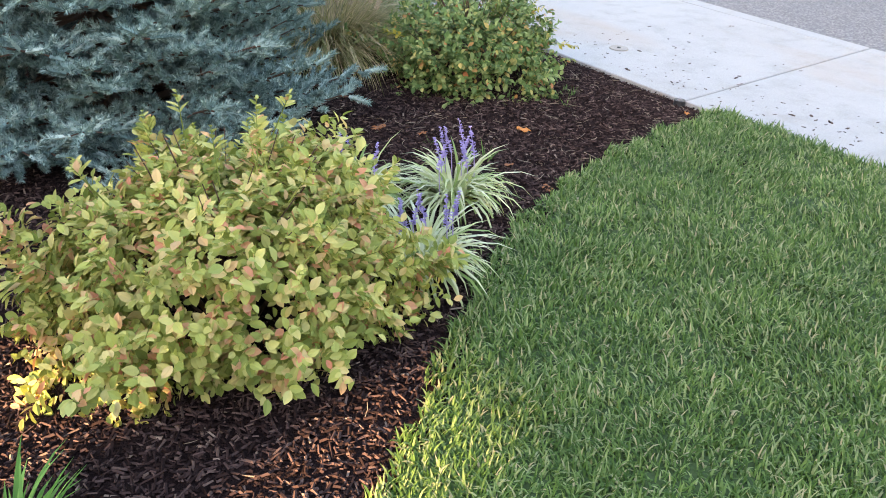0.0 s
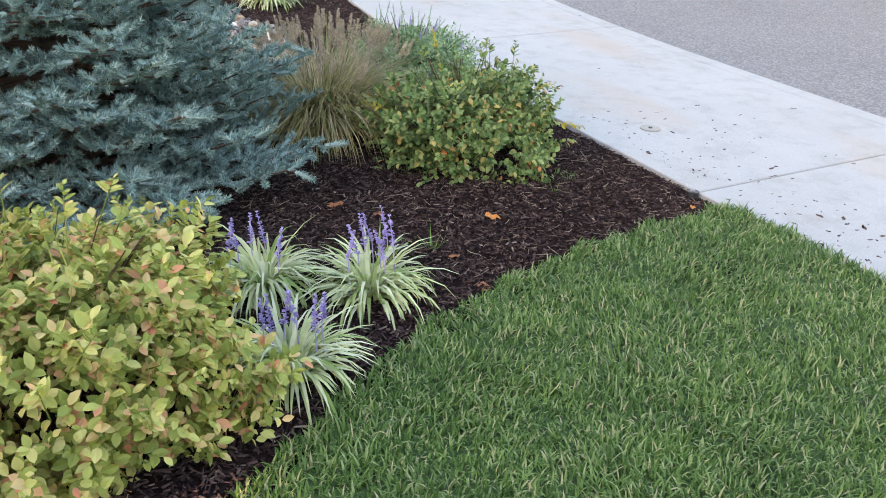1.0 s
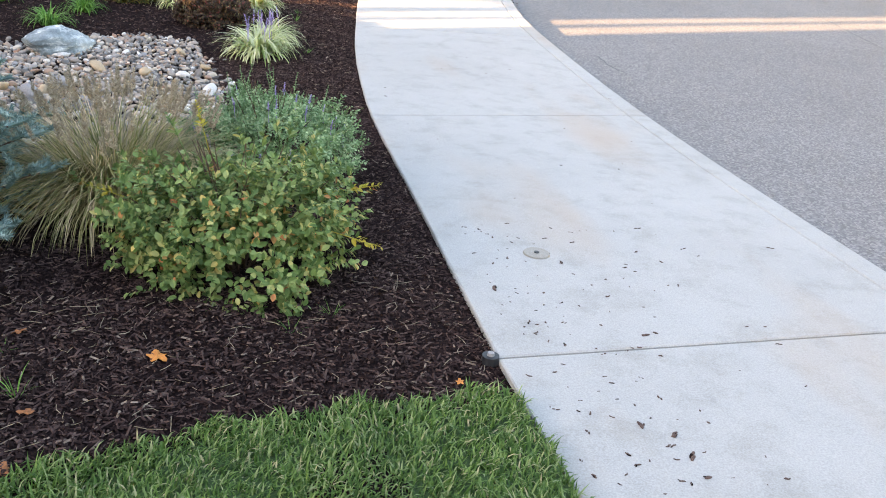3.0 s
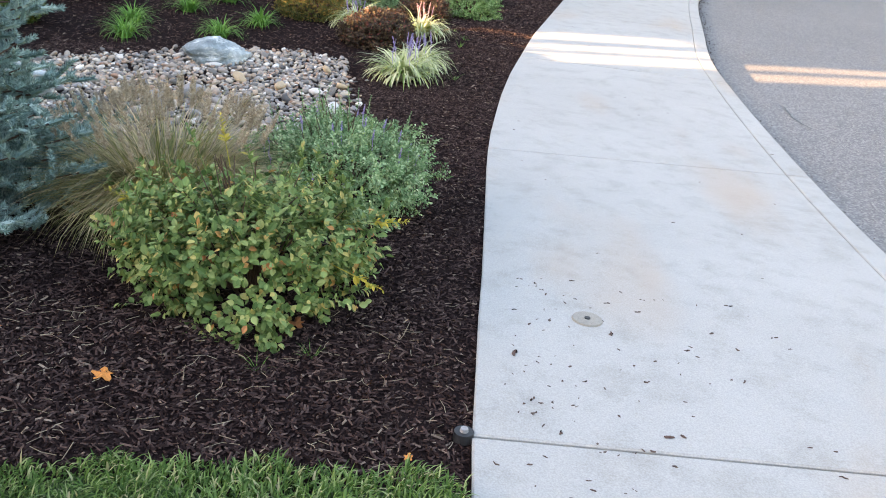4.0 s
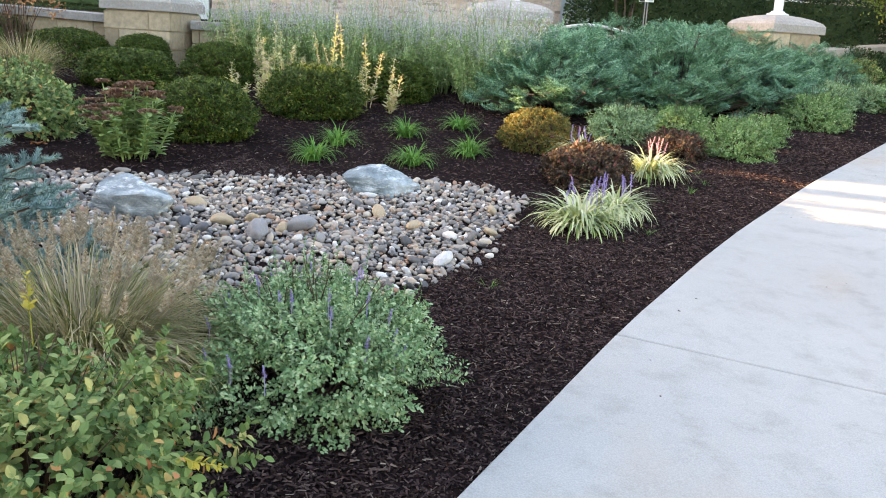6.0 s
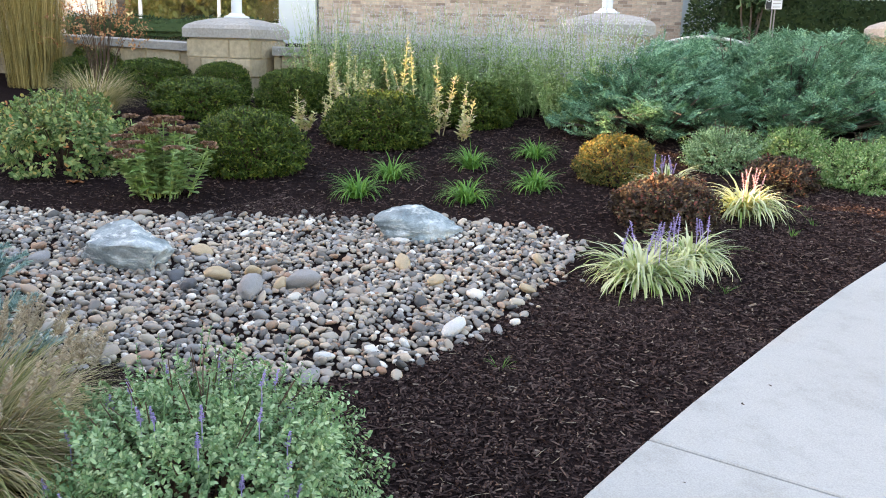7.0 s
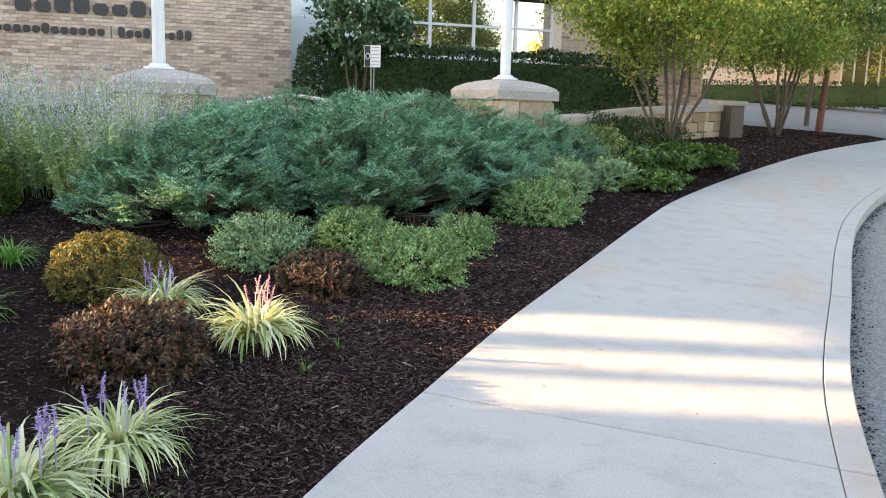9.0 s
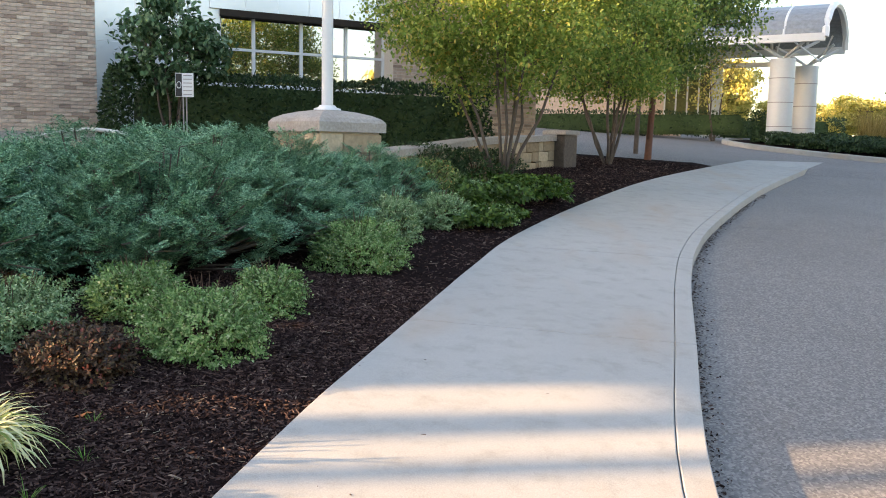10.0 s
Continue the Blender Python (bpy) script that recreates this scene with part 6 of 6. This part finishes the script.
HW, RISE, Z0, XA, XB = 2.0, 1.2, 3.4, -7.0, 1.3
for y in (-HW + 1.3, HW + 1.3):
    _bm = bmesh.new()
    box(_bm, XA, XB, y - 0.08, y + 0.08, Z0 - 0.12, Z0 + 0.12, 0.01)
    part("eave_beam", _bm, STEEL, canopy)
_bm = bmesh.new()
box(_bm, XA, XB - 1.2, 1.2, 1.36, 2.75, 2.9, 0.01)
part("tie_beam", _bm, STEEL, canopy)
ROOFGLASS = surface("frosted_roof_panel", (0.22, 0.25, 0.28), (0.3, 0.33, 0.36), 1, 0.3, 0.02)
_arc = [(HW * math.cos(a), RISE * math.sin(a)) for a in np.linspace(math.pi, 0, 15)]
for x in np.linspace(XA, XB, 8):
    _v, _f = tubes([[(x, 1.3 + y, Z0 + z, 0.06 if x < XB else 0.11) for y, z in _arc]], 6)
    child("rib", fast_mesh("rib", _v, _f), STEEL, canopy)
_V, _F = [], []
for x in (XA, XB):
    for y, z in _arc:
        _V += [(x, 1.3 + y * 1.02, Z0 + z * 1.03), (x, 1.3 + y * 0.99, Z0 + z * 0.99)]
for k in range(14):
    a, b = 2 * k, 2 * (k + 15)
    _F += [(a, a + 2, b + 2, b), (a + 1, b + 1, b + 3, a + 3)]
_F += [(0, 30, 31, 1), (28, 29, 59, 58)]
child("vault", fast_mesh("vault", np.array(_V), np.array(_F)), ROOFGLASS, canopy)
for x in np.linspace(XA + 0.6, XB - 0.4, 6):
    _v, _f = tubes([[(x - 0.6, 1.3 - HW, Z0, 0.03), (x, 1.28, 2.85, 0.03), (x + 0.6, 1.3 - HW, Z0, 0.03)]], 6)
    child("brace", fast_mesh("brace", _v, _f), STEEL, canopy)

island = thing("planted_island", Matrix(), "kerbed planting island with mulch in the drive", "planting island", "", "structure")
_ang = np.linspace(0, 2 * math.pi, 49)[:-1]
_cx, _cy, _rx, _ry = 16.0, 34.6, 5.4, 4.3
_V = [W(_cx, _cy, 0.14)] + [W(_cx + _rx * 0.97 * math.cos(a), _cy + _ry * 0.97 * math.sin(a), 0.1) for a in _ang]
_F = [(0, 1 + k, 1 + (k + 1) % 48) for k in range(48)]
child("island_mulch", fast_mesh("island_mulch", np.array(_V), np.array(_F)), MULCH, island)
_V, _F = [], []
for a in _ang:
    for k, h in ((1.0, -0.1), (1.0, 0.12), (0.99, 0.135), (0.965, 0.135), (0.965, 0.0)):
        _V.append(W(_cx + _rx * k * math.cos(a), _cy + _ry * k * math.sin(a), h))
for k in range(48):
    for j in range(4):
        _F.append((k * 5 + j, ((k + 1) % 48) * 5 + j, ((k + 1) % 48) * 5 + j + 1, k * 5 + j + 1))
child("island_kerb", fast_mesh("island_kerb", np.array(_V), np.array(_F)), CONCRETE, island)
isl = shrub("island_shrub", at(13.2, 32.6, 0.1), 0.8, 0.7, 0.45, HEDGE, "low clipped green shrub on the planted island", 301, 900, 6, 0.06, 0.6, 0.15, 0.4, 0.2, "island shrubs", 12)
for k, (x, y) in enumerate([(12.5, 33.6), (13.8, 31.9), (15.0, 31.8), (16.2, 32.0), (17.4, 32.4), (14.4, 33.2), (16.0, 33.4), (17.8, 33.8), (13.4, 33.8), (12.2, 34.8)]):
    copy_thing(isl, at(x, y, 0.1, 50 * k, 0.95 + 0.1 * (k % 3)))
for k, (x, y) in enumerate([(15.2, 35.2), (16.2, 35.4), (15.7, 36.0)]):
    blade_clump("feather_reed_grass", at(x, y, 0.1), 400, 1.4, 0.014, 0.4, 0.3, TALLGRASS, "tan feather reed grass on the planted island", 310 + k, 0.3, "plant", "island grasses", 4)
tree("island_tree", at(17.9, 36.2, 0.1), "small round dark-leaved tree on the island", 1, 0.06, 1.3, 3.4, 1.4, TREEDARK, 120, 60, 0.12, 321)
tree("bare_sapling", at(10.6, 36.5, 0.0), "thin young tree losing its leaves", 3, 0.04, 0.9, 3.6, 1.0, FARLEAF, 50, 24, 0.1, 322)

# the east wing beyond the trees
east = thing("east_wing", far_at(6.8, 40.0, -0.2, -12), "tan brick wing with a glazed corner window", "building")
_bm = bmesh.new()
box(_bm, -14.0, 3.2, 0.0, 0.5, 0.0, 4.6)
part("wall", _bm, BRICKS, east)
_bm = bmesh.new()
box(_bm, 3.9, 4.6, 0.0, 0.5, 0.0, 4.6)
part("wall", _bm, PANEL, east)
_bm = bmesh.new()
box(_bm, 3.2, 3.9, 0.0, 0.5, 2.6, 4.6)
part("lintel", _bm, PANEL, east)
_bm = bmesh.new()
box(_bm, 2.6, 4.2, -0.06, -0.02, 0.4, 2.6)
part("glazing", _bm, surface("amber_glass", (0.1, 0.11, 0.05), (0.2, 0.2, 0.09), 1.2, 0.1, 0.02), east)
for x in (2.6, 3.0, 3.4, 3.8, 4.2):
    _bm = bmesh.new()
    box(_bm, x - 0.03, x + 0.03, -0.1, 0.0, 0.4, 2.6)
    part("mullion", _bm, STEEL, east)
hedge_box("low_hedge", far_at(7.6, 37.4, 0.0, -12), 9.5, 0.9, 0.75, HEDGE, "low dark hedge along the far drive", 331, 5000, 0.09)
hedge_box("low_hedge", far_at(13.0, 44.0, 0.0, -12), 8.0, 0.9, 0.8, HEDGE, "low dark hedge along the far drive", 332, 3000, 0.1)

ft = tree("autumn_tree", at(15.0, 62.0), "broad golden autumn tree in low sun", 2, 0.12, 3.2, 5.0, 0.4, FARLEAF, 200, 45, 0.26, 341)
ft["group"] = "far autumn trees"
for k, (x, y, s) in enumerate([(20.0, 64.0, 0.9), (25.5, 66.0, 1.05), (31.0, 64.0, 0.8), (18.0, 75.0, 1.0), (28.0, 78.0, 1.1), (36.0, 72.0, 1.0), (10.5, 60.0, 0.85), (42.0, 66.0, 0.9), (48.0, 60.0, 0.9), (23.0, 72.0, 0.8)]):
    copy_thing(ft, at(x, y, 0, 60 * k, s * 0.8, s * 0.6))

# unseen trees east and south, added to cut low sky light; windows mirror some
for k, (x, y, s) in enumerate([(27, -16, 1.5), (30, -11, 1.0), (27, -6, 0.75), (31, -1, 0.8), (29, 4, 0.7), (31, 9, 0.85), (27, 14, 1.35), (31, 19, 1.45), (28, 25, 1.4), (22, -20, 1.6), (16, -23, 1.5), (10, -25, 1.6), (4, -23, 1.5), (-2, -24, 1.6)]):
    copy_thing(ft, at(x, y, 0, 47 * k, s, s * 1.3))

car = thing("parked_car", far_at(24.3, 52.0, 0.0, 10), "white parked car seen far across the drive", "car")
_bm = bmesh.new()
box(_bm, -2.2, 2.2, -0.85, 0.85, 0.3, 0.95, 0.12)
part("body", _bm, STEEL, car)
_bm = bmesh.new()
box(_bm, -1.3, 1.2, -0.75, 0.75, 0.95, 1.5, 0.2)
part("cabin", _bm, STEEL, car)
_bm = bmesh.new()
box(_bm, -1.2, 1.1, -0.765, 0.765, 1.02, 1.38, 0.05)
part("side_window", _bm, LETTER, car)
for x in (-1.4, 1.4):
    for y in (-0.8, 0.8):
        _bm = bmesh.new()
        bmesh.ops.create_cone(_bm, cap_ends=True, segments=20, radius1=0.33, radius2=0.33, depth=0.2)
        _bm.transform(Matrix.Translation((x, y, 0.33)) @ Matrix.Rotation(math.pi / 2, 4, "X"))
        part("wheel", _bm, BLACKPLASTIC, car)

# ---- bricks of the garden front ---------------------------------------------------
BH, BL = 0.0677, 0.203
brick_bm = bmesh.new()
box(brick_bm, 0.005, BL - 0.005, -0.006, 0.05, 0.005, BH - 0.005)
brick_me = bpy.data.meshes.new("brick")
brick_bm.to_mesh(brick_me)
brick_bm.free()
brick_me.materials.append(BRICK)
_co = np.zeros(len(brick_me.vertices) * 3)
brick_me.vertices.foreach_get("co", _co)
_co = _co.reshape(-1, 3)
_q = np.array([p.vertices[:] for p in brick_me.polygons])
bricks, count = [], 0
for c in range(-16, 60):
    z = 1.73 + c * BH
    for s0, s1 in ((-7.75, 0.0), (5.85, 9.5)):
        s = s0 - (BL / 2 if c % 2 else 0)
        while s < s1 - 0.01:
            a, b = max(s, s0), min(s + BL, s1)
            if b - a > 0.05 and z < 5.6 and (c >= 0 or s0 > 0):
                if s0 < 0 and -2.7 < s < -0.05 and 1.9 < z < 3.3 and b - a > BL - 0.01 and count < 290:
                    ob = new("brick", brick_me)
                    ob.parent = building
                    ob.matrix_basis = Matrix.Translation((s, 0, z))
                    count += 1
                else:
                    v = _co.copy()
                    v[:, 0] = a + v[:, 0] * (b - a) / BL
                    v[:, 2] += z
                    bricks.append((v, _q))
            s += BL
tagged(child("brickwork", fast_mesh("brickwork", *join(*bricks)), BRICKS, building), kind="stuff")
